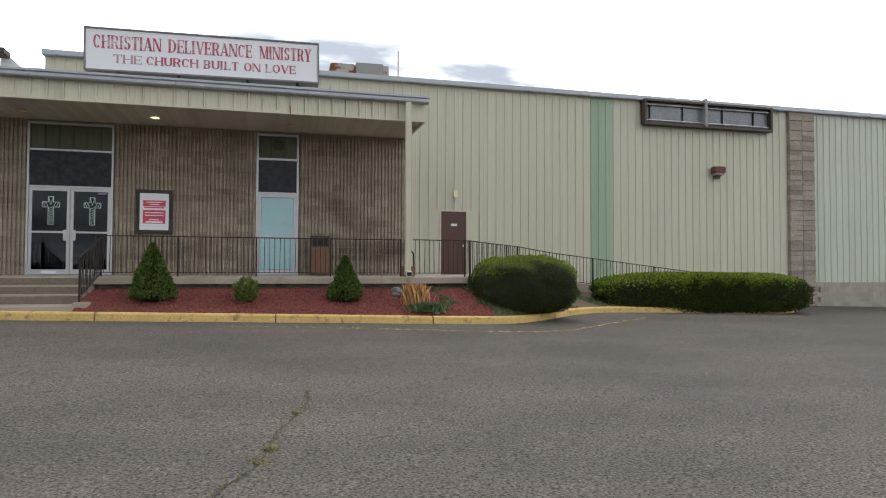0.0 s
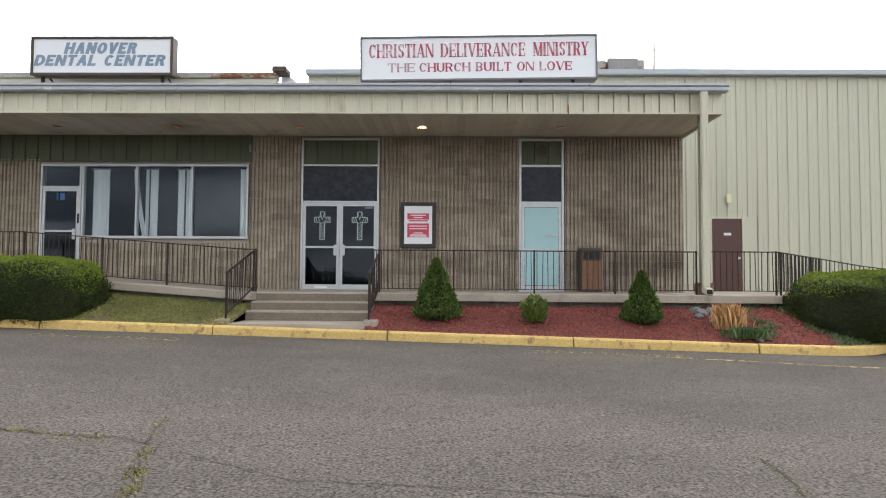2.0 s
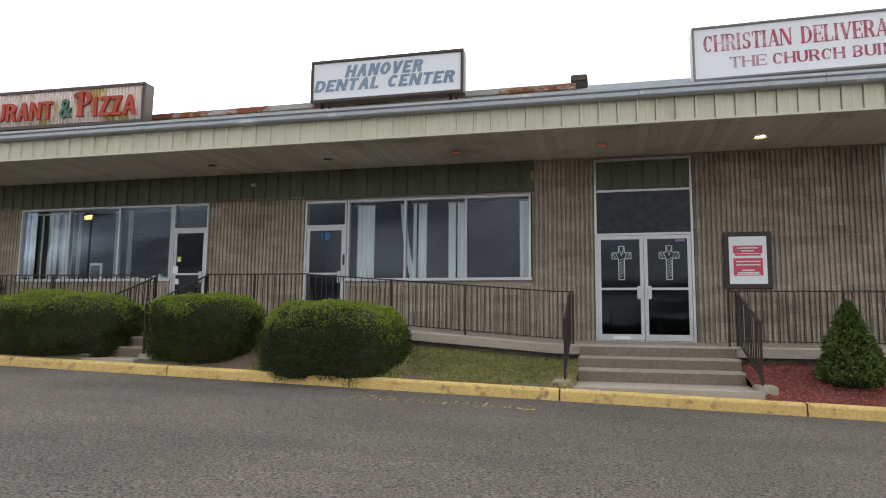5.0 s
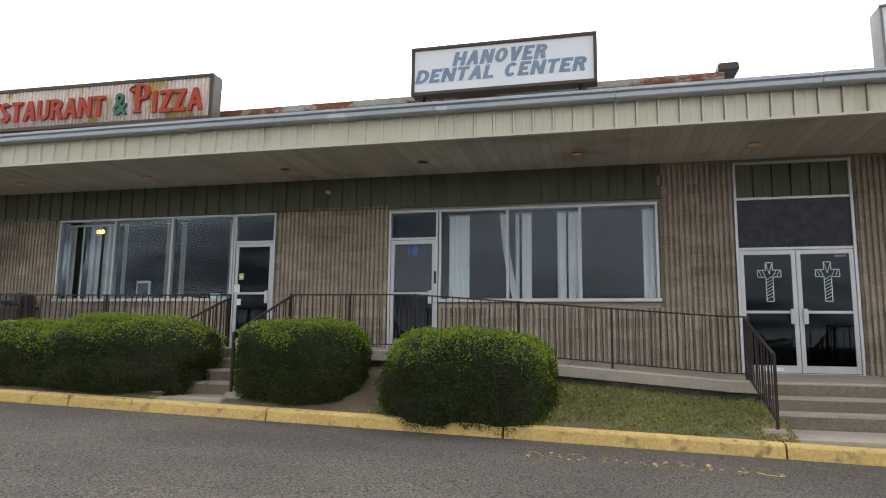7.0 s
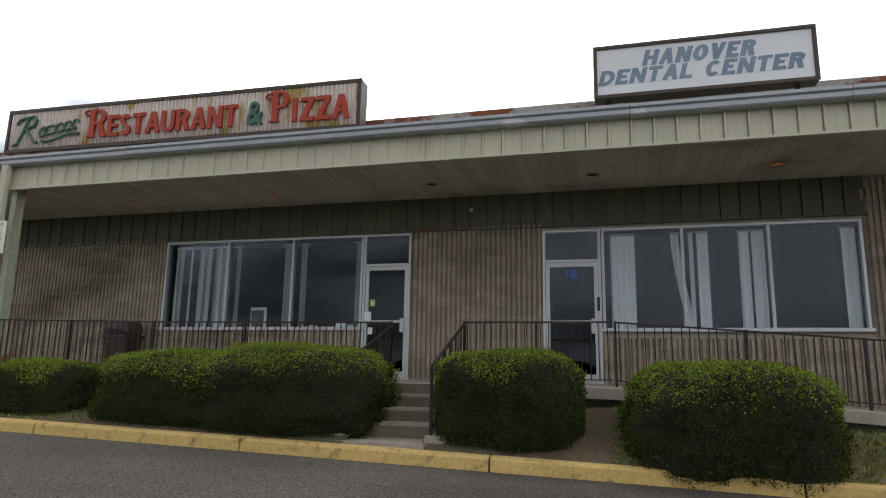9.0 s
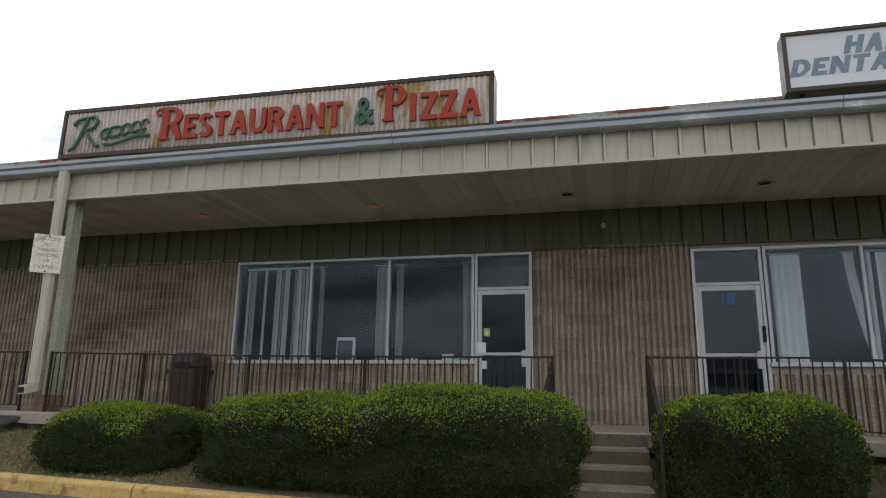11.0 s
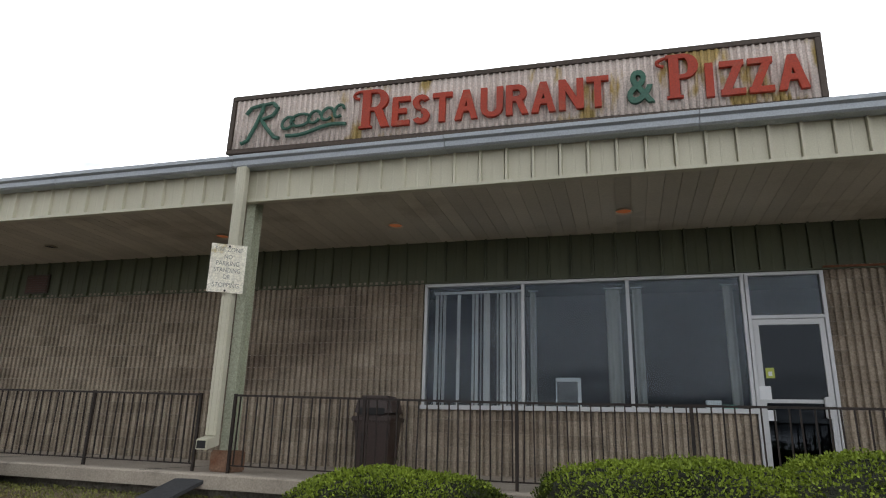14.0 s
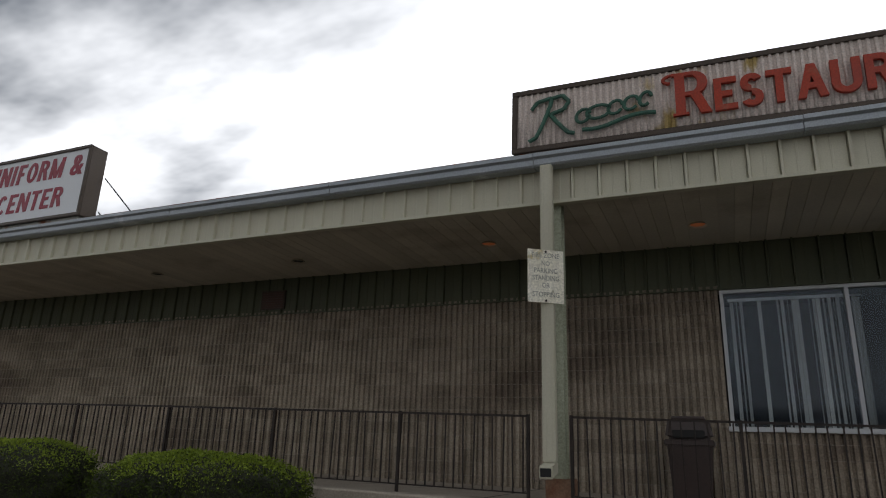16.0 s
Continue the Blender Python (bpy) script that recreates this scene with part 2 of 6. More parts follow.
def lettering(text, width, height, depth=0.01, bold=0.0, shear=0.0, res=3, heavy=0.0):
    """Raised letters in the xz plane, facing -y, fitted into width by height from the origin."""
    cu = bpy.data.curves.new("writing", "FONT")
    cu.body, cu.extrude, cu.offset, cu.shear, cu.resolution_u = text, 0.02, bold, shear, res
    tmp = new("writing", cu)
    me = bpy.data.meshes.new_from_object(tmp.evaluated_get(bpy.context.evaluated_depsgraph_get()))
    bpy.data.objects.remove(tmp)
    bpy.data.curves.remove(cu)
    bm = bmesh.new()
    bm.from_mesh(me)
    bpy.data.meshes.remove(me)
    n_first, e_first, f_first = len(bm.verts), len(bm.edges), len(bm.faces)
    xs, ys = [v.co.x for v in bm.verts], [v.co.y for v in bm.verts]
    x0, y0, sx, sy = min(xs), min(ys), (width - 2 * heavy) / (max(xs) - min(xs)), height / (max(ys) - min(ys))
    for v in bm.verts:
        v.co = Vector(((v.co.x - x0) * sx, -v.co.z / 0.02 * depth / 2, (v.co.y - y0) * sy))
    if heavy:
        for k, dx in enumerate((-heavy, heavy)):
            extra = bmesh.ops.duplicate(bm, geom=list(bm.verts)[:n_first] + list(bm.edges)[:e_first] + list(bm.faces)[:f_first])["geom"]
            bmesh.ops.translate(bm, verts=[g for g in extra if isinstance(g, bmesh.types.BMVert)], vec=(dx, 0.0007 * (k + 1), 0))
    bm.normal_update()
    return bm


WIDE = {"I": 0.36, "M": 1.2, "A": 0.98, "N": 0.98, "O": 0.98, "H": 0.98, "C": 0.9, "D": 0.96, "U": 0.94, "V": 0.96, "Y": 0.92, "T": 0.86, "S": 0.76, "E": 0.8, "F": 0.76, "L": 0.76, "R": 0.92, "P": 0.84, "B": 0.86, "Z": 0.8}


def capitals(text, width, h, depth=0.004, stem=0.2, hair=0.08, serif=False, shear=0.0, gap=0.14):
    """Sign painter's capitals in the xz plane, facing -y: stem and hair are stroke widths, gap the space between letters, all in shares of the height."""
    bm_ = bmesh.new()
    s, t = stem * h, hair * h
    tt = t * 1.15 if serif else s
    k = (width - gap * h * (len(text) - 1)) / sum(WIDE[c] for c in text)
    count = [0]

    def face(pts):
        count[0] += 1
        y0 = -depth / 2 - 0.0003 * (count[0] % 7)
        ring = [[bm_.verts.new((px + shear * pz, yy, pz)) for px, pz in pts] for yy in (y0, depth / 2)]
        n_ = len(pts)
        bm_.faces.new(ring[0])
        bm_.faces.new(ring[1][::-1])
        for i in range(n_):
            bm_.faces.new((ring[0][i], ring[1][i], ring[1][(i + 1) % n_], ring[0][(i + 1) % n_]))

    def rect(x0, x1, z0, z1):
        face([(x0, z0), (x1, z0), (x1, z1), (x0, z1)])

    def slope(xa, za, xb, zb, th):
        face([(xa, za), (xa + th, za), (xb + th, zb), (xb, zb)])

    def bowl(cx, cz, rx, rz, a0, a1, n_=12):
        an = [radians(a0 + (a1 - a0) * i / n_) for i in range(n_ + 1)]
        for p, q in zip(an, an[1:]):
            face([(cx + rx * math.cos(p), cz + rz * math.sin(p)), (cx + rx * math.cos(q), cz + rz * math.sin(q)),
                  (cx + (rx - s) * math.cos(q), cz + (rz - t) * math.sin(q)), (cx + (rx - s) * math.cos(p), cz + (rz - t) * math.sin(p))])

    def feet(xs_, zs_=(0, 1), th=s):
        if serif:
            for fx in xs_:
                for z in zs_:
                    rect(fx - 0.06 * h, fx + th + 0.06 * h, z * (h - 0.055 * h), z * (h - 0.055 * h) + 0.055 * h)

    def drop(px, z0, z1):
        if serif:
            rect(px - t, px, z0, z1)

    x = 0.0
    for c in text:
        w = WIDE[c] * k
        if c in "HIDEFLRPB":
            rect(x, x + s, 0, h)
            feet([x])
        if c == "H":
            rect(x + w - s, x + w, 0, h)
            feet([x + w - s])
            rect(x + s, x + w - s, h / 2 - t / 2, h / 2 + t / 2)
        elif c in "CO":
            bowl(x + w / 2, h / 2, w / 2, h / 2, *((0, 360, 26) if c == "O" else (42, 318, 20)))
            if c == "C":
                drop(x + w * 0.94, h * 0.64, h * 0.95)
        elif c == "D":
            rx = min(w * 0.62, w - s)
            for z in (0, h - t):
                rect(x + s, x + w - rx, z, z + t)
            bowl(x + w - rx, h / 2, rx, h / 2, -90, 90)
        elif c in "RPB":
            for lo, hi in (((0.44, 1), (0, 0.52)) if c == "B" else ((0.44, 1),)):
                cz, rz = (lo + hi) / 2 * h, (hi - lo) / 2 * h
                rx = w * 0.45
                bowl(x + w * 0.94 - rx, cz, rx, rz, -90, 90, 10)
                for z in (cz - rz, cz + rz - t):
                    rect(x + s, x + w * 0.94 - rx, z, z + t)
            if c == "R":
                slope(x + w - s, 0, x + w * 0.42, 0.48 * h, s * 1.05)
        elif c in "EFL":
            for z, share in (((0, 1.0), (h - t, 1.0), (h / 2 - t / 2, 0.8)) if c == "E" else ((h - t, 1.0), (h / 2 - t / 2, 0.8)) if c == "F" else ((0, 1.0),)):
                rect(x + s, x + w * share, z, z + t)
            if c != "L":
                drop(x + w, 0.74 * h, h)
                drop(x + w * 0.8, 0.38 * h, 0.62 * h)
            if c != "F":
                drop(x + w, 0, 0.28 * h)
        elif c == "T":
            rect(x + w / 2 - s / 2, x + w / 2 + s / 2, 0, h)
            rect(x, x + w, h - t, h)
            feet([x + w / 2 - s / 2], (0,))
            drop(x + t, 0.74 * h, h)
            drop(x + w, 0.74 * h, h)
        elif c == "A":
            slope(x, 0, x + w / 2 - tt / 2, h, tt)
            slope(x + w - s, 0, x + w / 2 - s / 2, h, s)
            rect(x + w * 0.24, x + w * 0.74, h * 0.27, h * 0.27 + t)
            feet([x], (0,), tt)
            feet([x + w - s], (0,))
        elif c == "N":
            rect(x, x + tt, 0, h)
            rect(x + w - tt, x + w, 0, h)
            slope(x, h, x + w - s, 0, s)
            feet([x], (0, 1), tt)
            feet([x + w - tt], (1,), tt)
        elif c == "M":
            rect(x, x + tt, 0, h)
            rect(x + w - s, x + w, 0, h)
            slope(x, h, x + w / 2 - s / 2, 0.02 * h, s)
            slope(x + w - s * 0.8, h, x + w / 2 - tt / 2, 0.02 * h, tt * 0.9)
            feet([x], (0, 1), tt)
            feet([x + w - s])
        elif c in "VY":
            low = 0.44 * h if c == "Y" else 0.0
            slope(x, h, x + w / 2 - s / 2, low, s)
            slope(x + w - tt, h, x + w / 2 - tt / 2, low, tt)
            if c == "Y":
                rect(x + w / 2 - s / 2, x + w / 2 + s / 2, 0, 0.47 * h)
                feet([x + w / 2 - s / 2], (0,))
            feet([x], (1,))
            feet([x + w - tt], (1,), tt)
        elif c == "U":
            rect(x, x + s, 0.32 * h, h)
            rect(x + w - s, x + w, 0.32 * h, h)
            bowl(x + w / 2, 0.32 * h, w / 2, 0.32 * h, 180, 360)
            feet([x, x + w - s], (1,))
        elif c == "S":
            bowl(x + w / 2, 0.735 * h, w / 2, 0.265 * h, 25, 270)
            bowl(x + w / 2, 0.265 * h, w / 2, 0.265 * h, -155, 90)
            drop(x + w * 0.96, 0.7 * h, 0.98 * h)
            drop(x + w * 0.04 + t, 0.02 * h, 0.3 * h)
        elif c == "Z":
            rect(x, x + w, 0, t)
            rect(x, x + w, h - t, h)
            slope(x, t * 0.4, x + w - s * 1.15, h - t * 0.4, s * 1.15)
        x += w + gap * h
    return bm_


def moved(bm, x, y, z):
    bmesh.ops.translate(bm, verts=bm.verts, vec=(x, y, z))
    return bm


# ---- the lie of the land ----
def ground_z(x, y):
    return 0.071 - 0.0255 * max(-70, min(60, x)) + 0.032 * max(-60, min(40, y))


def porch_z(x):
    """The height of the walk before the shops: level, a ramp, level again, then a slow rise."""
    return float(np.interp(x, (-50, -32, -29.7, -24.35, -20.4, -17, -12.4, -7.4, 20), (2.06, 2.04, 2.02, 1.95, 1.89, 1.87, 1.86, 1.5, 1.5)))


W, W2, EDGE, RAIL = 20.0, 22.85, 17.1, 17.4
FAR_LEFT = -48.0

# ground: one sheet
gx = sorted({*np.linspace(-70, 60, 66).round(2), -1500, -400, -150, 150, 400, 1500})
gy = sorted({*np.linspace(-60, 40, 51).round(2), -1500, -400, -150, 150, 400, 1500})
ground = raw("ground", [(x, y, ground_z(x, y)) for y in gy for x in gx],
             [(j * len(gx) + i, j * len(gx) + i + 1, (j + 1) * len(gx) + i + 1, (j + 1) * len(gx) + i) for j in range(len(gy) - 1) for i in range(len(gx) - 1)], M_ASPHALT, smooth=True)
tagged(ground, "worn grey asphalt parking lot rising towards the shops", "ground", kind="structure")

# ---- block wall of the shops ----
OPEN = [(-6.80, -4.74, 1.5, 5.5), (-1.12, 0.06, 1.5, 5.5), (-12.62, -8.16, 2.83, 4.78), (-13.7, -12.62, 1.88, 4.78), (-17.4, -16.36, 1.88, 4.83), (-22.22, -17.4, 2.86, 4.83)]
WALL_L, WALL_R, WALL_TOP = FAR_LEFT, 3.08, 5.52
shop_wall = thing("wall_shops", "brown-grey fluted concrete block shop front wall", "wall", kind="structure")


def band_over(x):
    return x < -8.1


def solid_spans(z0, z1):
    """The stretches of wall between the openings in a course."""
    cuts = sorted((a, b) for a, b, lo, hi in OPEN if lo < z1 - 0.06 and hi > z0 + 0.06)
    spans, at = [], WALL_L
    for a, b in cuts:
        if a > at:
            spans.append((at, a))
        at = max(at, b)
    spans.append((at, WALL_R))
    return [(a, b) for a, b in spans if b - a > 0.02]


# backing behind the blocks, cut through at the openings
xs = sorted({WALL_L, WALL_R, *[v for o in OPEN for v in o[:2]]})
zs = sorted({0.6, WALL_TOP + 0.8, *[v for o in OPEN for v in o[2:]]})
bm = bmesh.new()
for i in range(len(xs) - 1):
    z_run = None
    for j in range(len(zs) - 1):
        cx, cz = (xs[i] + xs[i + 1]) / 2, (zs[j] + zs[j + 1]) / 2
        hole = any(a < cx < b and lo < cz < hi for a, b, lo, hi in OPEN)
        if not hole:
            z_run = (z_run[0] if z_run else zs[j], zs[j + 1])
        if z_run and (hole or j == len(zs) - 2):
            box(bm, xs[i], xs[i + 1], W + 0.012, W + 0.25, *z_run)
            z_run = None
part("backing", bm, M_MORTAR, shop_wall)
part("return_wall", boxed(WALL_R - 0.22, WALL_R + 0.0, W + 0.255, W2, 0.8, 6.2), M_MORTAR, shop_wall)

RIB, COURSE, BLOCK = 0.1, 0.2, 0.4


def block_faces(x0, x1, z0, z1, y, verts, faces, phase=0.0):
    """One fluted block: ribs with sloped sides, a recessed joint all round."""
    g = 0.002
    prof, k = [(x0 + 0.001, y + 0.010)], math.floor((x0 - phase) / RIB)
    while phase + k * RIB < x1:
        a = phase + k * RIB
        for dx, dy in ((0.016, 0.008), (0.027, -0.036), (0.076, -0.036), (0.088, 0.008)):
            px = a + dx
            if x0 + g < px < x1 - g:
                prof.append((px, y + dy))
        k += 1
    prof.append((x1 - 0.001, y + 0.010))
    n0, m = len(verts), len(prof)
    for z in (z0 + g, z1 - g):
        verts.extend((px, py, z) for px, py in prof)
    for i in range(m - 1):
        faces.append((n0 + i, n0 + i + 1, n0 + m + i + 1, n0 + m + i))
    faces.append(tuple(n0 + m + i for i in range(m)))
    faces.append(tuple(n0 + i for i in reversed(range(m))))


STRETCH = (-28.8, -22.4)
verts, faces, v1, f1 = [], [], [], []
block_faces(0, BLOCK, 0, COURSE, 0, v1, f1)
block_me = bpy.data.meshes.new("block")
block_me.from_pydata(v1, [], f1)
block_me.materials.append(M_BLOCK)
block_spots = []
rows_n = int((WALL_TOP - 1.3) / COURSE) + 1
for r in range(rows_n):
    z0 = 1.3 + r * COURSE
    z1 = min(z0 + COURSE, WALL_TOP)
    for a, b in solid_spans(z0, z1):
        x = math.floor((a + 100 - (0.2 if r % 2 else 0)) / BLOCK) * BLOCK - 100 + (0.2 if r % 2 else 0)
        while x < b:
            xa, xb = max(x, a), min(x + BLOCK, b)
            top = z1
            if band_over((xa + xb) / 2) and z0 > 4.86:
                top = 0
            if xb - xa > 0.03 and top > z0:
                if STRETCH[0] <= x and x + BLOCK <= STRETCH[1] and abs(xb - xa - BLOCK) < 1e-4 and abs(z1 - z0 - COURSE) < 1e-4 and z1 > porch_z(x):
                    block_spots.append((x, z0))
                elif z1 > porch_z(xa) - 0.1:
                    block_faces(xa, xb, z0, z1, W, verts, faces)
            x += BLOCK
bm = bmesh.new()
for r in range(1, rows_n):
    z = 1.3 + r * COURSE
    for a, b in solid_spans(z - 0.05, z + 0.05):
        if z > 4.9:
            a = max(a, -8.1)
        if b > a + 0.05:
            box(bm, a + 0.004, b - 0.004, W - 0.026, W + 0.008, z - 0.006, z + 0.006)
part("mortar_bed", bm, M_MORTAR, shop_wall, "pale mortar lines between the courses")
rest = raw("blocks", verts, faces, M_BLOCK, shop_wall)
rest["kind"] = "stuff"
# the wall's short end towards the big shed
verts, faces = [], []
for r in range(rows_n):
    z0 = 1.3 + r * COURSE
    n0 = len(verts)
    block_faces(W - 0.02, W + 0.2, z0, min(z0 + COURSE, WALL_TOP), 0, verts, faces)
    for i in range(n0, len(verts)):
        x, y, z = verts[i]
        verts[i] = (WALL_R + 0.02 - y, x, z)
raw("end_blocks", verts, faces, M_BLOCK, shop_wall)["kind"] = "stuff"

# ---- green panel band above the windows ----
band = thing("panel_band", "dark olive green ribbed metal panels under the canopy", "wall panels", kind="structure")


def ribbed_panel(w, h, rib=0.028, depth=0.045, groove=0.03):
    """A flat sheet with one raised seam at its edge, from the origin, facing -y."""
    bm = bmesh.new()
    prof = [(0, groove), (0.014, groove), (0.016, -depth), (rib + 0.01, -depth), (rib + 0.02, 0), (w * 0.52, 0), (w * 0.54, -0.004), (w * 0.60, -0.004), (w * 0.62, 0), (w - 0.002, 0), (w - 0.002, 0.036), (0, 0.036)]
    lo = [bm.verts.new((x, y, 0)) for x, y in prof]
    hi = [bm.verts.new((x, y, h)) for x, y in prof]
    for i in range(len(prof)):
        j = (i + 1) % len(prof)
        bm.faces.new((lo[i], lo[j], hi[j], hi[i]))
    bm.faces.new(lo[::-1])
    bm.faces.new(hi)
    return bm


FOOT, SHEET = 0.3363, 0.305
band_me = mesh_of(ribbed_panel(FOOT, 0.70), "panel", M_GREEN)
x = -8.1 - FOOT
while x > FAR_LEFT + 1:
    piece("panel", band_me, band, pose(x, W - 0.03, 4.85))
    x -= FOOT
for a, b in ((-6.76, -4.78), (-1.08, 0.02)):
    n = round((b - a) / FOOT)
    me = mesh_of(ribbed_panel((b - a) / n, 0.68), "panel", M_GREEN)
    for i in range(n):
        piece("panel", me, band, pose(a + i * (b - a) / n, W + 0.05, 4.80))
part("sill_trim", boxed(FAR_LEFT + 1, -8.1, W - 0.07, W - 0.004, 4.835, 4.85), M_GREEN, band)

# ---- canopy ----
FASC, CAN_R, SOF, FTOP = 17.5, 3.093, 5.54, 6.0
canopy = thing("canopy", "long cream metal canopy with ribbed fascia and grey gutter", "canopy", kind="structure")
fascia_me = mesh_of(ribbed_panel(FOOT, FTOP - SOF + 0.02, 0.034, 0.05), "fascia_panel", M_FASCIA)
x = CAN_R - FOOT
while x > FAR_LEFT:
    piece("fascia_panel", fascia_me, canopy, pose(x, FASC, SOF - 0.02))
    x -= FOOT
n = int((W2 - FASC) / FOOT)
for i in range(n):
    piece("fascia_panel", fascia_me, canopy, pose(CAN_R, FASC + i * FOOT, SOF - 0.02, 0, 0, 90))
part("drip_edge", boxed(FAR_LEFT, CAN_R + 0.04, FASC - 0.065, FASC + 0.03, SOF - 0.06, SOF - 0.018, 0.004), M_TRIM, canopy)
part("side_drip_edge", boxed(CAN_R - 0.02, CAN_R + 0.045, FASC + 0.035, W2, SOF - 0.06, SOF - 0.018, 0.004), M_TRIM, canopy)
part("deck", boxed(FAR_LEFT, CAN_R - 0.01, FASC + 0.02, W2, FTOP - 0.02, FTOP + 0.02), M_ROOF, canopy)
gut = thing("gutter", "weathered galvanised eaves gutter along the canopy edge", "gutter", kind="structure")
x, i = CAN_R + 0.12, 0
joints = [CAN_R + 0.12]
while x > FAR_LEFT:
    x -= 3.05
    joints.append(x)
for a, b in zip(joints[1:], joints):
    bm = bmesh.new()
    lift = 0.004 * math.sin(a * 1.7)
    prof = [(FASC - 0.03, 5.95), (FASC - 0.17, 5.955), (FASC - 0.195, 5.98), (FASC - 0.195, 6.05), (FASC - 0.235, 6.075), (FASC - 0.235, 6.125), (FASC - 0.20, 6.135), (FASC + 0.25, 6.15), (FASC + 0.25, 6.02), (FASC - 0.03, 6.02)]
    lo = [bm.verts.new((a + 0.006, y, z + lift)) for y, z in prof]
    hi = [bm.verts.new((b - 0.002, y, z + lift)) for y, z in prof]
    for k in range(len(prof)):
        j = (k + 1) % len(prof)
        bm.faces.new((lo[k], lo[j], hi[j], hi[k]))
    bm.faces.new(lo[::-1])
    bm.faces.new(hi)
    part("gutter_length", bm, M_GUTTER, gut)
part("rust_streak", boxed(-0.28, -0.255, FASC - 0.068, FASC - 0.0505, SOF - 0.06, SOF + 0.41), M_RUST, canopy, "thin rust streak down the fascia")
# soffit: narrow boards from wall to fascia, one mesh
bm = bmesh.new()
x = CAN_R - 0.02
while x > FAR_LEFT:
    box(bm, x - 0.195, x, FASC + 0.035, W + (0.3 if x < WALL_R else 3.6), SOF, SOF + 0.02)
    x -= 0.2
box(bm, FAR_LEFT, CAN_R - 0.02, FASC + 0.035, W + 0.3, SOF + 0.024, SOF + 0.04)
soffit = part("ceiling_soffit", bm, M_SOFFIT)
tagged(soffit, "stained beige metal board soffit under the canopy", "ceiling", kind="structure")

# ---- roofs behind the canopy ----
roof = thing("roof_parapet", "low set-back roof edge with rusty flashing", "roof", kind="structure")
part("upstand", boxed(FAR_LEFT, -7.12, 18.58, 18.8, 6.02, 6.62), M_SIDING, roof)
part("flashing", boxed(FAR_LEFT, -7.1, 18.53, 18.85, 6.625, 6.755, 0.01), M_RUST, roof, "rust-stained metal flashing")
part("scupper", boxed(-7.2, -6.86, 18.5, 18.95, 6.76, 6.91, 0.02), M_BRONZE, roof, "dark metal end cap")
part("roof_deck", boxed(FAR_LEFT, -7.12, 18.85, W2 + 14, 6.4, 6.5), M_ROOF, roof)

# ---- the big metal shed ----
shed = thing("wall_shed", "tall cream ribbed metal wall of a large shed", "wall", kind="structure")
S_TOP, S_BASE, S_L, S_R = 8.02, 1.22, -7.1, 46.0
tall = S_TOP - S_BASE
me_cream = mesh_of(ribbed_panel(SHEET, tall, 0.035, 0.025, 0.0), "siding_panel", M_SIDING)
me_mint = mesh_of(ribbed_panel(SHEET, tall, 0.035, 0.025, 0.0), "siding_panel", M_MINT)
me_pale = mesh_of(ribbed_panel(SHEET, tall, 0.035, 0.025, 0.0), "siding_panel", M_PALE)
x = S_L
while x < S_R:
    if not (19.2 < x + 0.15 < 20.4):
        me = me_mint if 10.7 < x + 0.15 < 11.5 else me_pale if 20.4 < x + 0.15 < 30 else me_cream
        if 4.72 < x + SHEET and x < 6.02:
            me = mesh_of(ribbed_panel(SHEET, S_TOP - 3.735, 0.035, 0.025, 0.0), "siding_panel", M_SIDING)
            piece("siding_panel", me, shed, pose(x, W2, 3.735))
        else:
            piece("siding_panel", me, shed, pose(x, W2, S_BASE))
    x += SHEET
part("frame", boxed(S_L, 4.84, W2 + 0.04, W2 + 0.2, 0.5, S_TOP), M_SIDING, shed)
part("frame", boxed(5.94, S_R, W2 + 0.04, W2 + 0.2, 0.3, S_TOP), M_SIDING, shed)
part("frame", boxed(4.84, 5.94, W2 + 0.04, W2 + 0.2, 3.735, S_TOP), M_SIDING, shed)
part("jamb_infill", boxed(4.50, 4.884, W2 - 0.012, W2 + 0.018, 1.5, 3.735), M_SIDING, shed)
part("jamb_infill", boxed(5.906, 6.3, W2 - 0.012, W2 + 0.018, 1.5, 3.735), M_SIDING, shed)
part("side_wall", boxed(S_L - 0.2, S_L - 0.003, W2, W2 + 20, 6.0, S_TOP), M_SIDING, shed)
part("eave_gutter", boxed(S_L - 0.25, S_R, W2 - 0.2, W2 + 0.1, S_TOP + 0.003, S_TOP + 0.17, 0.02), M_GUTTER, shed, "grey metal eave gutter")
part("eave_flashing", boxed(S_L - 0.2, S_R, W2 + 0.103, W2 + 20, S_TOP + 0.1, S_TOP + 0.2), M_ROOF, shed)
plinth = part("plinth", boxed(20.44, S_R, W2 - 0.03, W2 + 0.015, -0.2, 1.21), M_MORTAR, shed)

# block pier and plinth courses on the shed
pier = thing("block_pier", "rough split-face concrete block pier on the shed wall", "pier", kind="structure")
M_PIER = surf("pier_block", (0.34, 0.30, 0.25), (0.25, 0.215, 0.175), 2.5, 0.95, 0, 1.0, 18, 0.5, 0.3, pieces=0.22, dist=0.03)
M_PLINTH = surf("plinth_block", (0.36, 0.33, 0.28), (0.29, 0.26, 0.22), 2.0, 0.95, 0, 0.5, 30, 0.5, 0.15, pieces=0.1)
pier_me = mesh_of(boxed(0.002, 0.598, 0, 0.3, 0.002, 0.198, 0.012), "block", M_PIER)
for r in range(40):
    for c in range(2):
        jig = 0.01 * math.sin(r * 3.1 + c * 5.7)
        piece("block", pier_me, pier, pose(19.24 + c * 0.60, W2 - 0.12 + jig, 0.08 + r * 0.2))
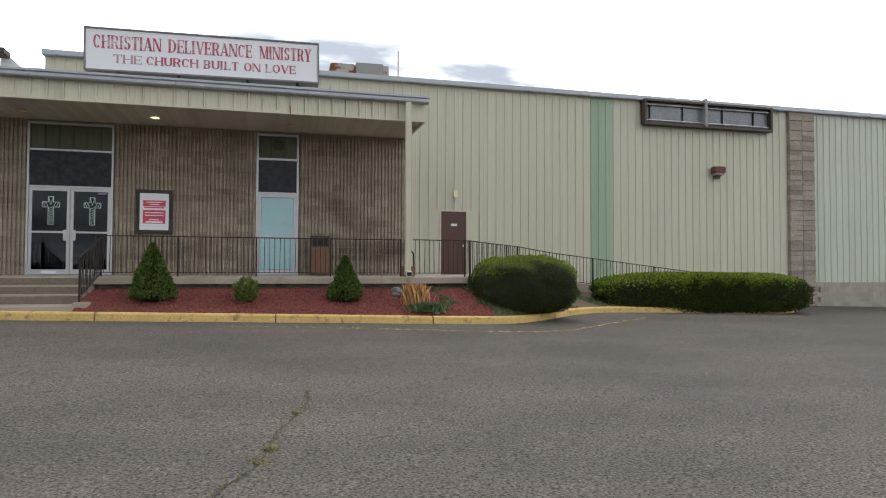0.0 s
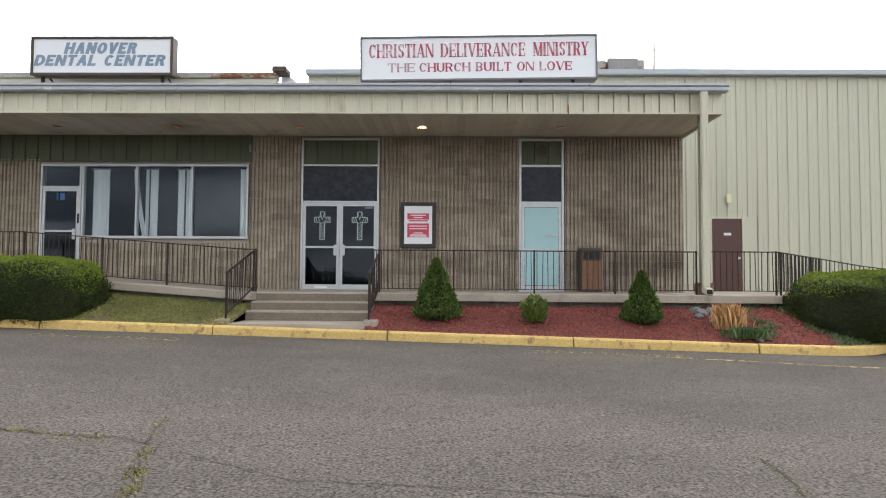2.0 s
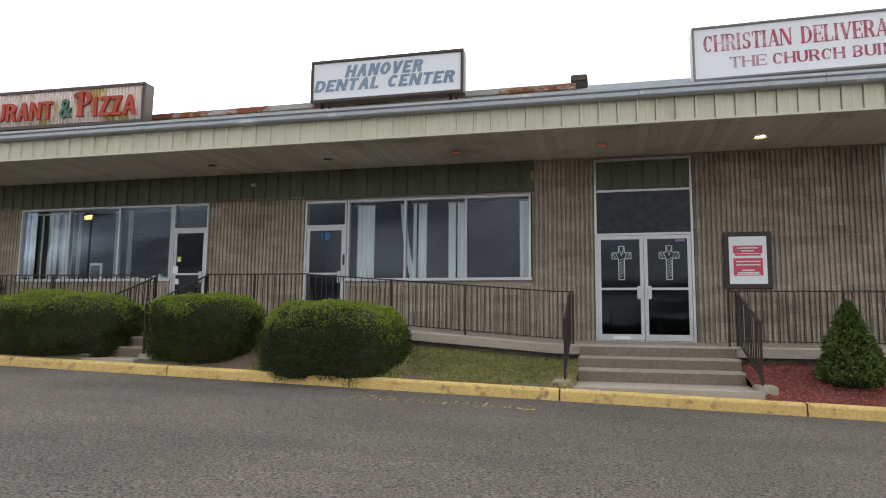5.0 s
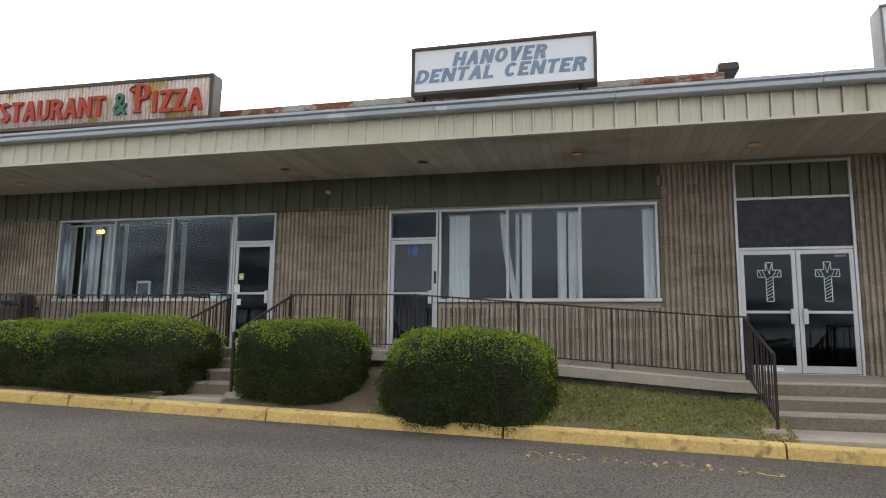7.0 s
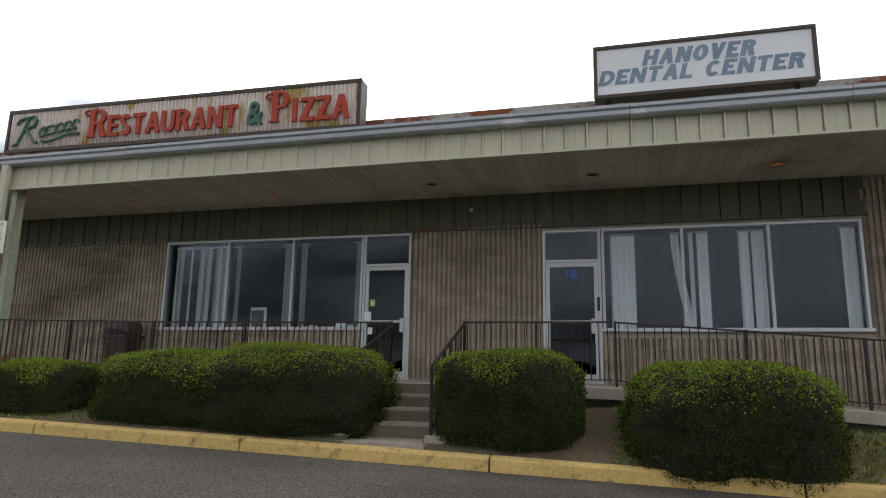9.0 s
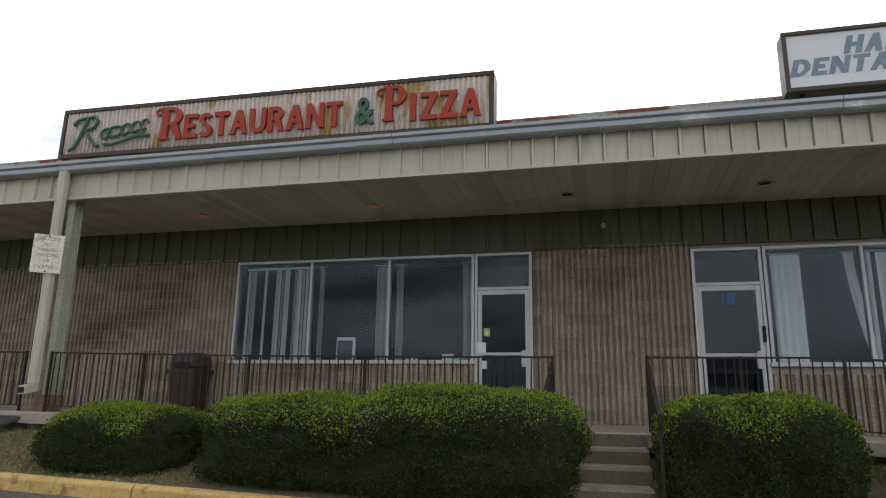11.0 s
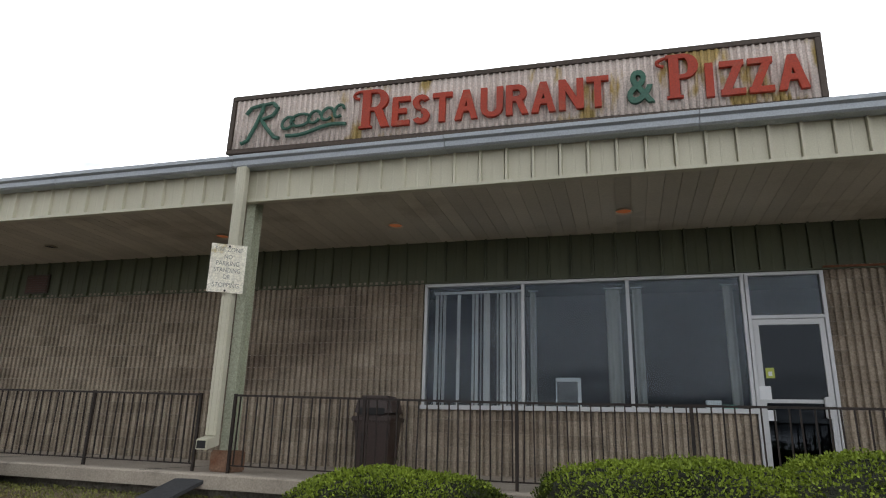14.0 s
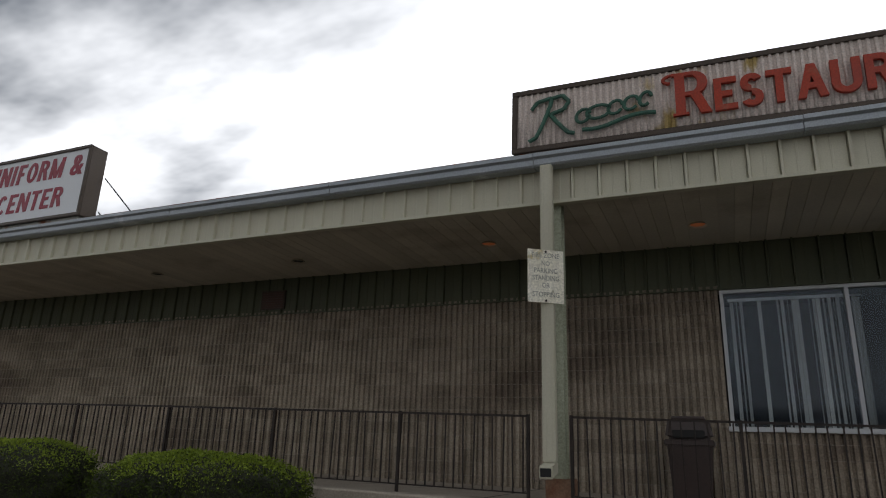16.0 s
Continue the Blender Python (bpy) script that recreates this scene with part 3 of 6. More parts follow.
plinth_me = mesh_of(boxed(0.002, 0.398, 0, 0.1, 0.002, 0.198, 0.004), "block", M_PLINTH)
for r in range(7):
    for c in range(26):
        piece("block", plinth_me, plinth, pose(20.46 + c * 0.4 + (0.2 if r % 2 else 0), W2 - 0.09, -0.19 + r * 0.2))

# ---- porch slab, steps, ramps ----
M_EDGE = surf("crumbled_concrete", (0.20, 0.18, 0.15), (0.10, 0.088, 0.072), 5, 0.95, 0, 0.9, 35, 0.5, 0.35, dist=0.02)
porch = thing("porch_slab", "raised concrete walk before the shops with a crumbling edge", "pavement", kind="structure")
xs = [x for x in np.arange(-48, 4.31, 0.3)]
v, fa = [], []
for x in xs:
    z = porch_z(x)
    wob = 0.012 * math.sin(x * 2.1) + 0.008 * math.sin(x * 5.3)
    v += [(x, W + 0.06 if x < 3.05 else W2 + 0.01, z), (x, EDGE + 0.03, z), (x, EDGE + wob, z - 0.02), (x, EDGE + wob, z - 0.17)]
for i in range(len(xs) - 1):
    for k in range(3):
        a = i * 4 + k
        fa.append((a, a + 1, a + 5, a + 4))
raw("slab", v, fa, M_CONC, porch)
v, fa = [], []
for i, x in enumerate(np.arange(-48, 4.31, 0.12)):
    z = porch_z(x)
    dip = 0.05 * noise.noise(Vector((x * 2.3, 1.7, 0))) + 0.03 * noise.noise(Vector((x * 7.0, 4.2, 0)))
    v += [(x, EDGE + 0.005, z - 0.168), (x, EDGE + 0.17 + dip, z - 0.175 + 0.3 * dip), (x, EDGE + 0.19 + dip, z - 0.6), (x, EDGE + 0.2, z - 1.0)]
    if i:
        a = (i - 1) * 4
        fa += [(a + k, a + k + 1, a + k + 5, a + k + 4) for k in range(3)]
raw("footing", v, fa, M_EDGE, porch).data.validate()
part("right_end", boxed(4.28, 6.9, 20.0, W2, 0.6, 1.498), M_CONC, porch)
# joints across the slab
for jx in (2.0, -1.2, -4.6, -9.8, -15.4, -18.6, -21.7, -24.9, -28):
    part("slab_joint", boxed(jx - 0.006, jx + 0.006, EDGE + 0.03, W - 0.04, porch_z(jx) - 0.002, porch_z(jx) + 0.003), M_BLACK, porch)
# diagonal end of the porch
v = [(4.29, EDGE, 1.5), (4.6, EDGE + 0.05, 1.5), (6.9, 20.2, 1.5), (6.9, 20.7, 1.5), (4.29, 20.7, 1.5)]
raw("corner_slab", v + [(a, b, 0.7) for a, b, _ in v], [(0, 1, 2, 3, 4), (0, 5, 6, 1), (1, 6, 7, 2), (2, 7, 8, 3)], M_CONC, porch)
# ramp along the shed
v = [(6.9, 20.7, 1.5), (6.9, W2, 1.5), (15.5, W2, 0.50), (15.5, 20.8, 0.50)]
raw("ramp", v + [(a, b, 0.0) for a, b, _ in v], [(0, 1, 2, 3), (0, 3, 7, 4), (3, 2, 6, 7), (1, 0, 4, 5)], M_CONC, porch)


M_RISER = surf("dark_riser", (0.20, 0.165, 0.125), (0.13, 0.105, 0.08), 3, 0.95, 0, 0.4, 40, 0.6, 0.25)


def stair(name, label, x0, x1, top, rise, treads, walk_z, walk_y):
    st = thing(name, label, "steps", kind="structure")
    y = EDGE - 0.01
    for i in range(treads):
        z = top - rise * (i + 1)
        part("step", boxed(x0, x1, y - 0.36, y + 0.3, z - 0.5, z, 0.015), M_CONC, st)
        part("riser", boxed(x0 + 0.01, x1 - 0.01, y - (0.028 if i == 0 else 0.003), y + 0.02, z + 0.004, z + rise - 0.035), M_RISER, st, "darker concrete riser")
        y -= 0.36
    part("riser", boxed(x0 + 0.01, x1 - 0.01, y - 0.003, y + 0.02, walk_z + 0.004, z - 0.035), M_RISER, st, "darker concrete riser")
    part("walk", boxed(x0 - 0.04, x1 + 0.04, walk_y, y + 0.3, walk_z - 0.4, walk_z, 0.01), M_CONC, st)
    return st


stair("steps_church", "worn concrete steps up to the porch", -7.04, -4.5, 1.5, 0.185, 2, 0.93, 15.36)
stair("steps_restaurant", "narrow worn concrete steps between clipped hedges", -15.78, -14.68, 1.88, 0.18, 3, 1.15, 15.36)
for bx, bz in ((-7.25, 1.0), (-4.38, 1.0), (-15.92, 1.24), (-14.56, 1.24)):
    tagged(part("footing_block", boxed(bx - 0.14, bx + 0.14, 15.55, 15.9, 0.6, bz, 0.02), M_CONC), "small concrete block at the foot of a rail", "block", "footing blocks", "structure")

# ---- kerb in painted lengths ----
kerb = thing("kerb", "yellow painted concrete kerb with chipped paint", "kerb", kind="structure")


def kerb_run(points):
    """A kerb length along points, with a rounded nose."""
    bm = bmesh.new()
    rings = []
    for i, p in enumerate(points):
        q = points[max(i - 1, 0)], points[min(i + 1, len(points) - 1)]
        d = (Vector(q[1]) - Vector(q[0])).normalized()
        nrm = Vector((d.y, -d.x))
        z = ground_z(*p)
        h = 0.165 + 0.004 * noise.noise(Vector((p[0] * 3, p[1] * 3, 0)))
        ring = [(0.01, -0.12), (-0.005, 0.02), (-0.022, h - 0.035), (-0.038, h - 0.01), (-0.07, h), (-0.19, h + 0.004), (-0.2, -0.12)]
        rings.append([bm.verts.new((p[0] + nrm.x * o, p[1] + nrm.y * o, z + u)) for o, u in ring])
    for a, b in zip(rings, rings[1:]):
        for k in range(6):
            bm.faces.new((a[k], b[k], b[k + 1], a[k + 1]))
    bm.faces.new(rings[0])
    bm.faces.new(rings[-1][::-1])
    return bm


kj = [-46.7, -43.4, -40.1, -36.8, -33.5, -30.2, -26.9, -23.6, -20.3, -17.03, -13.78, -10.5, -7.25, -4.0, -0.57, 2.8]
for a, b in zip(kj, kj[1:]):
    part("kerb_length", kerb_run([(x, 15.12) for x in np.linspace(a + 0.012, b - 0.012, 12)]), M_KERB, kerb)
curve = [(2.82, 15.12), (3.6, 15.12), (4.2, 15.15), (4.7, 15.28), (5.2, 15.55), (5.6, 15.88), (6.0, 16.25), (6.5, 16.75), (7.0, 17.22), (7.5, 17.66), (8.1, 18.1), (8.8, 18.42), (9.6, 18.58), (10.4, 18.64), (11.4, 18.7), (12.6, 18.76), (14.0, 18.84), (15.4, 18.98), (16.2, 19.3), (16.5, 19.9), (16.6, 20.8), (16.65, 21.8), (16.7, 22.6)]
part("kerb_length", kerb_run(curve[:8]), M_KERB, kerb)
part("kerb_length", kerb_run(curve[7:16]), M_KERB, kerb)
part("kerb_length", kerb_run(curve[15:]), M_KERB, kerb)

# ---- planted bank between kerb and porch ----
M_SOIL = surf("bare_soil", (0.13, 0.092, 0.058), (0.085, 0.06, 0.038), 2.2, 1.0, 0, 0.8, 30, 0.5, 0.3, dist=0.02, third=(0.10, 0.10, 0.045), third_scale=1.2, third_at=(0.5, 0.65))
M_MULCHBED = surf("mulch_bed", (0.145, 0.042, 0.032), (0.09, 0.026, 0.02), 3, 1.0, 0, 1.0, 22, 0.5, 0.45, dist=0.03)


def kerb_y(x):
    xs_, ys_ = [p[0] for p in curve if p[0] < 16.55], [p[1] for p in curve if p[0] < 16.55]
    return 15.12 if x < 2.82 else float(np.interp(x, xs_, ys_))


def back_y(x):
    return EDGE + 0.15 if x < 4.5 else float(np.interp(x, (4.5, 6.9, 7.2, 15.5, 15.6), (EDGE + 0.15, 20.25, 20.75, 20.85, 22.7)))


def bank_z(x, y):
    a, b = kerb_y(x) + 0.15, max(back_y(x), kerb_y(x) + 0.4)
    s = min(1, max(0, (y - a) / (b - a)))
    low = ground_z(x, kerb_y(x)) + 0.145
    high = porch_z(x) - 0.28 if x < 4.5 else float(np.interp(x, (4.5, 7, 12, 15.5, 18), (1.28, 1.15, 0.72, 0.48, 0.45)))
    return low + (high - low) * (1 - (1 - s) ** 1.25) + 0.02 * noise.noise(Vector((x * 1.3, y * 1.9, 0.3)))


def bank(name, x0, x1, material, label, step=0.2, rows_=12):
    xs_ = list(np.linspace(x0, x1, max(2, int((x1 - x0) / step))))
    v_, f_ = [], []
    for x in xs_:
        a, b = kerb_y(x) + 0.15, max(back_y(x), kerb_y(x) + 0.4)
        for k in range(rows_ + 1):
            y = a + (b - a) * k / rows_
            v_.append((x, y, bank_z(x, y)))
    m = rows_ + 1
    for i in range(len(xs_) - 1):
        for k in range(rows_):
            c = i * m + k
            f_.append((c, c + m, c + m + 1, c + 1))
    return tagged(raw(name, v_, f_, material, smooth=True), label, "ground", kind="structure")


bank("bank_mulch", -4.51, 4.4, M_MULCHBED, "planting bed of red bark mulch below the porch")
bank("bank_corner", 4.4, 16.2, M_SOIL, "bare earth bank under hedges round the corner")
bank("bank_lawn", -14.72, -7.03, M_SOIL, "thin patchy grass bank beside the steps")
bank("bank_hedges", -48, -15.7, M_SOIL, "patchy earth and grass bank under the hedges")

# ---- railings ----
bar_cache = {}


def bar_mesh(h):
    key = round(h, 3)
    if key not in bar_cache:
        bar_cache[key] = mesh_of(boxed(-0.0075, 0.0075, -0.0075, 0.0075, 0, key), "baluster", M_IRON)
    return bar_cache[key]


def railing(label, pts, posts, height=0.93, step=0.122, low=0.09):
    """A run of iron railing. pts: places of its foot (x, y, z); posts: distances along the run."""
    rl = thing("railing", label, "railing", "porch railings", at=pts[0])
    o = Vector(pts[0])
    pts = [Vector(p) for p in pts]
    for a, b in zip(pts, pts[1:]):
        for name, up, hw, ht in (("top_rail", height, 0.02, 0.012), ("bottom_rail", low, 0.012, 0.008)):
            bm = bmesh.new()
            d = (b - a).normalized()
            s = Vector((d.y, -d.x, 0)).normalized() * hw
            t = Vector((0, 0, ht))
            lift = Vector((0, 0, up)) - o
            vs = [bm.verts.new(p + lift + i * s + j * t) for p in (a, b) for i, j in ((-1, -1), (1, -1), (1, 1), (-1, 1))]
            for k in range(4):
                bm.faces.new((vs[k], vs[(k + 1) % 4], vs[4 + (k + 1) % 4], vs[4 + k]))
            bm.faces.new(vs[3::-1])
            bm.faces.new(vs[4:])
            part(name, bm, M_IRON, rl)
        n = max(2, round((Vector((b.x, b.y)) - Vector((a.x, a.y))).length / step))
        for i in range(n):
            p = a.lerp(b, (i + 0.5) / n) - o
            ob = piece("baluster", bar_mesh(height - low), rl, pose(p.x, p.y, p.z + low, 0.6 * math.sin(i * 2.3), 0.9 * math.sin(i * 4.1 + p.x), 0))
    post_me = mesh_of(boxed(-0.0175, 0.0175, -0.0175, 0.0175, -0.02, height + 0.02, 0.002), "post", M_IRON)
    lens = np.cumsum([0] + [(b - a).length for a, b in zip(pts, pts[1:])])
    for s in posts:
        s = s * lens[-1]
        k = min(int(np.searchsorted(lens, s, side="right")) - 1, len(pts) - 2)
        p = pts[k].lerp(pts[k + 1], (s - lens[k]) / (lens[k + 1] - lens[k])) - o
        piece("post", post_me, rl, pose(p.x, p.y, p.z))
    return rl


def along(xs_):
    return [(x, RAIL, porch_z(x)) for x in xs_]


def even(n):
    return [i / n for i in range(n + 1)]


railing("black iron railing on the level church porch", along((-4.55, 2.5)), even(4))
railing("black iron railing past the downspout to the porch corner", [(2.78, 17.25, 1.5), (4.15, 17.25, 1.5)], (1,))
railing("black iron railing turning and falling along the ramp", [(4.2, 17.28, 1.5), (6.85, 20.5, 1.48), (8.1, 20.75, 1.30), (14.2, 20.85, 0.60)], (0.02, 0.27, 0.36, 0.6, 0.8, 1))
railing("black iron railing falling with the ramp", along((-7.15, -7.5, -12.35)), (0, 0.38, 0.66, 1))
railing("black iron railing on the level porch by the steps", along((-12.4, -14.62)), (0.5, 1))
railing("black iron railing below the restaurant window", along((-15.82, -17.0, -20.4, -23.85)), (0, 0.329, 0.557, 0.783, 1))
railing("long black iron railing on the porch", along((-24.35, -29.7, -32, -47)), [0] + [(1.65 + 1.9 * i) / 22.65 for i in range(11)])


def stair_rail(label, x, y0, z0, y1, z1, h=0.9):
    railing(label, [(x, y0, z0), (x, y1, z1)], (0, 1), h, 0.115)


stair_rail("black iron stair railing on a concrete block", -7.2, RAIL, 1.5, 15.7, 1.0)
stair_rail("black iron stair railing beside the mulch bed", -4.42, RAIL, 1.5, 15.7, 1.0)
stair_rail("black iron stair railing rising from the hedge", -15.82, RAIL, 1.87, 15.7, 1.26, 0.88)
stair_rail("black iron stair railing between steps and hedge", -14.62, RAIL, 1.89, 15.6, 1.22, 0.88)

# ---- rooms behind the glass ----
rooms = thing("interior", "shop interior behind the glass, its dimness painted near black", "room", kind="structure")
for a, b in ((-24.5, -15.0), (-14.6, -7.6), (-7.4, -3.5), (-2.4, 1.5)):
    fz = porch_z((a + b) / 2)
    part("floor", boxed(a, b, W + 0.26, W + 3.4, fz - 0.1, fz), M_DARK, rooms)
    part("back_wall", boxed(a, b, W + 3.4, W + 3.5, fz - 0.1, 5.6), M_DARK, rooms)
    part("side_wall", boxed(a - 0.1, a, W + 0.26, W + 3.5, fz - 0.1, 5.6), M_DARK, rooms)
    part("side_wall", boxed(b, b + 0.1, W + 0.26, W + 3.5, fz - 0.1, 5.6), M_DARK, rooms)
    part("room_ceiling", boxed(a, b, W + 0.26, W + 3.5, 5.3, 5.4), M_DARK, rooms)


# ---- windows and doors ----
def bars(parent, name, x0, x1, y0, y1, z0, z1, material=M_ALU, label=""):
    return part(name, boxed(x0, x1, y0, y1, z0, z1, 0.004), material, parent, label)


def pane(parent, x0, x1, z0, z1, y, material=M_GLASS, name="pane"):
    ob = part(name, boxed(x0, x1, y, y + 0.006, z0, z1), material, parent)
    ob.visible_shadow = False
    return ob


def shop_window(name, label, x0, x1, z0, z1, muls):
    w = thing(name, label, "window", kind="structure")
    F, y0, y1 = 0.05, W - 0.035, W + 0.09
    bars(w, "window_sill", x0 - 0.03, x1 + 0.03, y0 - 0.05, y1, z0 - 0.035, z0 + 0.03)
    bars(w, "window_frame", x0, x1, y0, y1, z1 - F, z1)
    xs_ = [x0 + F / 2, *muls, x1 - F / 2]
    for m in xs_:
        bars(w, "mullion", m - F / 2, m + F / 2, y0, y1, z0 + 0.031, z1 - F - 0.001)
    for a, b in zip(xs_, xs_[1:]):
        pane(w, a + F / 2, b - F / 2, z0 + 0.03, z1 - F, W + 0.03)
    return w


def leaf(parent, x0, x1, z0, z1, mid, hinge_left, glass_up=M_DGLASS, glass_low=M_DGLASS, pull=True, y=W - 0.01):
    """An aluminium door leaf with a mid rail, two panes and pull handle."""
    d = new("door_leaf")
    d.parent = parent
    s = 0.075
    bars(d, "stile", x0, x0 + s, y, y + 0.045, z0, z1)
    bars(d, "stile", x1 - s, x1, y, y + 0.045, z0, z1)
    bars(d, "rail", x0 + s, x1 - s, y, y + 0.045, z1 - 0.08, z1)
    bars(d, "rail", x0 + s, x1 - s, y, y + 0.045, z0, z0 + 0.13)
    bars(d, "mid_rail", x0 + s, x1 - s, y, y + 0.045, mid - 0.025, mid + 0.025)
    pane(d, x0 + s, x1 - s, mid + 0.025, z1 - 0.08, y + 0.02, glass_up)
    pane(d, x0 + s, x1 - s, z0 + 0.13, mid - 0.025, y + 0.02, glass_low)
    if pull:
        hx = x1 - 0.10 if hinge_left else x0 + 0.10
        part("pull_handle", boxed(hx - 0.042, hx + 0.042, y - 0.05, y - 0.004, mid - 0.22, mid + 0.06, 0.012), M_ALU, d, "flat aluminium pull handle")
        part("lock", rod(bmesh.new(), (hx + (0.05 if hinge_left else -0.05), y - 0.008, mid + 0.28), (hx + (0.05 if hinge_left else -0.05), y, mid + 0.28), 0.022, 12), M_ALU, d)
    return d


def jambs(parent, x0, x1, z0, z1, rails=(), f=0.05):
    y0, y1 = W - 0.03, W + 0.09
    bars(parent, "jamb", x0, x0 + f, y0, y1, z0, z1)
    bars(parent, "jamb", x1 - f, x1, y0, y1, z0, z1)
    for z in (*rails, z1 - f / 2):
        bars(parent, "head", x0 + f + 0.001, x1 - f - 0.001, y0, y1, z - f / 2, z + f / 2)
    bars(parent, "threshold", x0, x1, y0 - 0.02, y1, z0 - 0.015, z0 + 0.012)


shop_window("window_1", "three-pane dental office window with white curtains behind", -12.58, -8.18, 2.85, 4.77, (-11.13, -9.67))
shop_window("window_2", "three-pane restaurant window with blinds and curtains behind", -22.2, -17.4, 2.88, 4.83, (-20.6, -19.02))

d1 = thing("door_1", "double glazed aluminium church doors with white cross decals", "door", kind="structure")
jambs(d1, -6.79, -4.75, 1.5, 5.48, (3.80, 4.76))
part("pane", boxed(-6.74, -4.80, W + 0.02, W + 0.03, 3.83, 4.73), surf("patterned_transom", (0.007, 0.010, 0.018), (0.020, 0.025, 0.036), 6, 0.13, 0, 0.03, 25, 0.3, 0.3, spec=0.15), d1, "blue-grey patterned film on the transom")
leaf(d1, -6.735, -5.775, 1.52, 3.77, 2.62, True)
leaf(d1, -5.765, -4.805, 1.52, 3.77, 2.62, False)
d2 = thing("door_2", "aluminium door with pale aqua covered glass", "door", kind="structure")
M_AQUA = surf("aqua_film", (0.36, 0.56, 0.58), (0.30, 0.50, 0.53), 0.9, 0.35, 0, 0.02, 40, 0.6, 0.03)
jambs(d2, -1.11, 0.05, 1.5, 5.48, (3.80, 4.76), 0.06)
part("pane", boxed(-1.05, -0.01, W + 0.02, W + 0.03, 3.83, 4.73), surf("dark_transom", (0.006, 0.009, 0.018), (0.016, 0.021, 0.034), 5, 0.13, 0, 0.03, 25, 0.3, 0.3, spec=0.15), d2, "dark blue film on the transom")
lf = leaf(d2, -1.045, -0.015, 1.52, 3.77, 2.60, True, M_DGLASS, M_DGLASS, False)
part("film", boxed(-0.965, -0.095, W - 0.004, W + 0.006, 1.66, 3.68), M_AQUA, lf, "pale aqua film over the glass")
part("push_bar", boxed(-0.42, -0.12, W - 0.07, W - 0.05, 2.94, 2.98, 0.006), M_ALU, lf)
part("lock_plate", boxed(-0.075, -0.03, W - 0.03, W - 0.012, 2.98, 3.16, 0.004), M_ALU, lf)
d3 = thing("door_3", "aluminium glass door of the dental office", "door", kind="structure")
jambs(d3, -13.69, -12.6, 1.88, 4.77, (4.16,))
pane(d3, -13.64, -12.65, 4.19, 4.72, W + 0.03)
lf3 = leaf(d3, -13.635, -12.655, 1.9, 4.13, 3.0, True, M_GLASS, M_DGLASS)
d4 = thing("door_4", "aluminium glass door of the restaurant with paper notices", "door", kind="structure")
jambs(d4, -17.39, -16.36, 1.88, 4.83, (4.18,))
pane(d4, -17.34, -16.41, 4.21, 4.78, W + 0.03)
lf4 = leaf(d4, -17.335, -16.415, 1.9, 4.15, 3.02, True, M_DGLASS, M_DGLASS)
d5 = thing("door_5", "plain dark brown steel service door in a white frame", "door", kind="structure")
part("leaf", boxed(4.95, 5.84, W2 - 0.02, W2 + 0.03, 1.52, 3.68, 0.004), M_BROWN, d5)
for a, b, lo, hi in ((4.885, 4.945, 1.5, 3.74), (5.845, 5.905, 1.5, 3.74)):
    part("jamb", boxed(a, b, W2 - 0.035, W2 + 0.04, lo, hi, 0.003), M_TRIM, d5)
part("head", boxed(4.946, 5.844, W2 - 0.035, W2 + 0.04, 3.685, 3.74, 0.003), M_TRIM, d5)
knob = part("door_knob", rod(bmesh.new(), (5.75, W2 - 0.07, 2.5), (5.75, W2 - 0.02, 2.5), 0.03, 12), M_ALU, d5)
part("rose", rod(bmesh.new(), (5.75, W2 - 0.03, 2.5), (5.75, W2 - 0.0205, 2.5), 0.042, 12), M_ALU, knob)
part("sign_plate", boxed(5.3, 5.52, W2 - 0.024, W2 - 0.0205, 3.18, 3.26), M_SIGNWHITE, d5)

# ---- signs on the canopy ----
SIGN_Y = 17.72


def sign_box(label, x0, x1, z0, z1, face, frame_mat, depth=0.42, rim=0.07, legs=()):
    s = thing("roof_sign", label, "sign", "shop signs")
    part("cabinet", boxed(x0 + 0.005, x1 - 0.005, SIGN_Y + 0.012, SIGN_Y + depth, z0 + 0.005, z1 - 0.005, 0.01), frame_mat, s)
    part("face", boxed(x0 + rim, x1 - rim, SIGN_Y + 0.004, SIGN_Y + 0.0115, z0 + rim, z1 - rim), face, s)
    for a, b, c, d in ((x0, x1, z1 - rim, z1), (x0, x1, z0, z0 + rim), (x0, x0 + rim, z0 + rim + 0.001, z1 - rim - 0.001), (x1 - rim, x1, z0 + rim + 0.001, z1 - rim - 0.001)):
        part("rim", boxed(a, b, SIGN_Y - 0.025, SIGN_Y + 0.0118, c, d, 0.006), frame_mat, s)
    for lx in legs:
        part("leg", boxed(lx - 0.03, lx + 0.03, SIGN_Y + 0.1, SIGN_Y + 0.16, 6.12, z0 + 0.004), M_BLACK, s)
        part("brace", rod(bmesh.new(), (lx + 0.06, SIGN_Y + 0.3, z0 + 0.02), (lx + 0.14, SIGN_Y + 0.75, 6.05), 0.022, 6), M_BLACK, s)
    return s


def face_of(s):
    return next(c for c in s.children if c.name.startswith("face"))


def tilted(s, x, z, angle):
    """A sign hung a little out of level, turned in its own plane."""
    s.matrix_basis = pose(x, 0, z, 0, angle, 0) @ pose(-x, 0, -z)


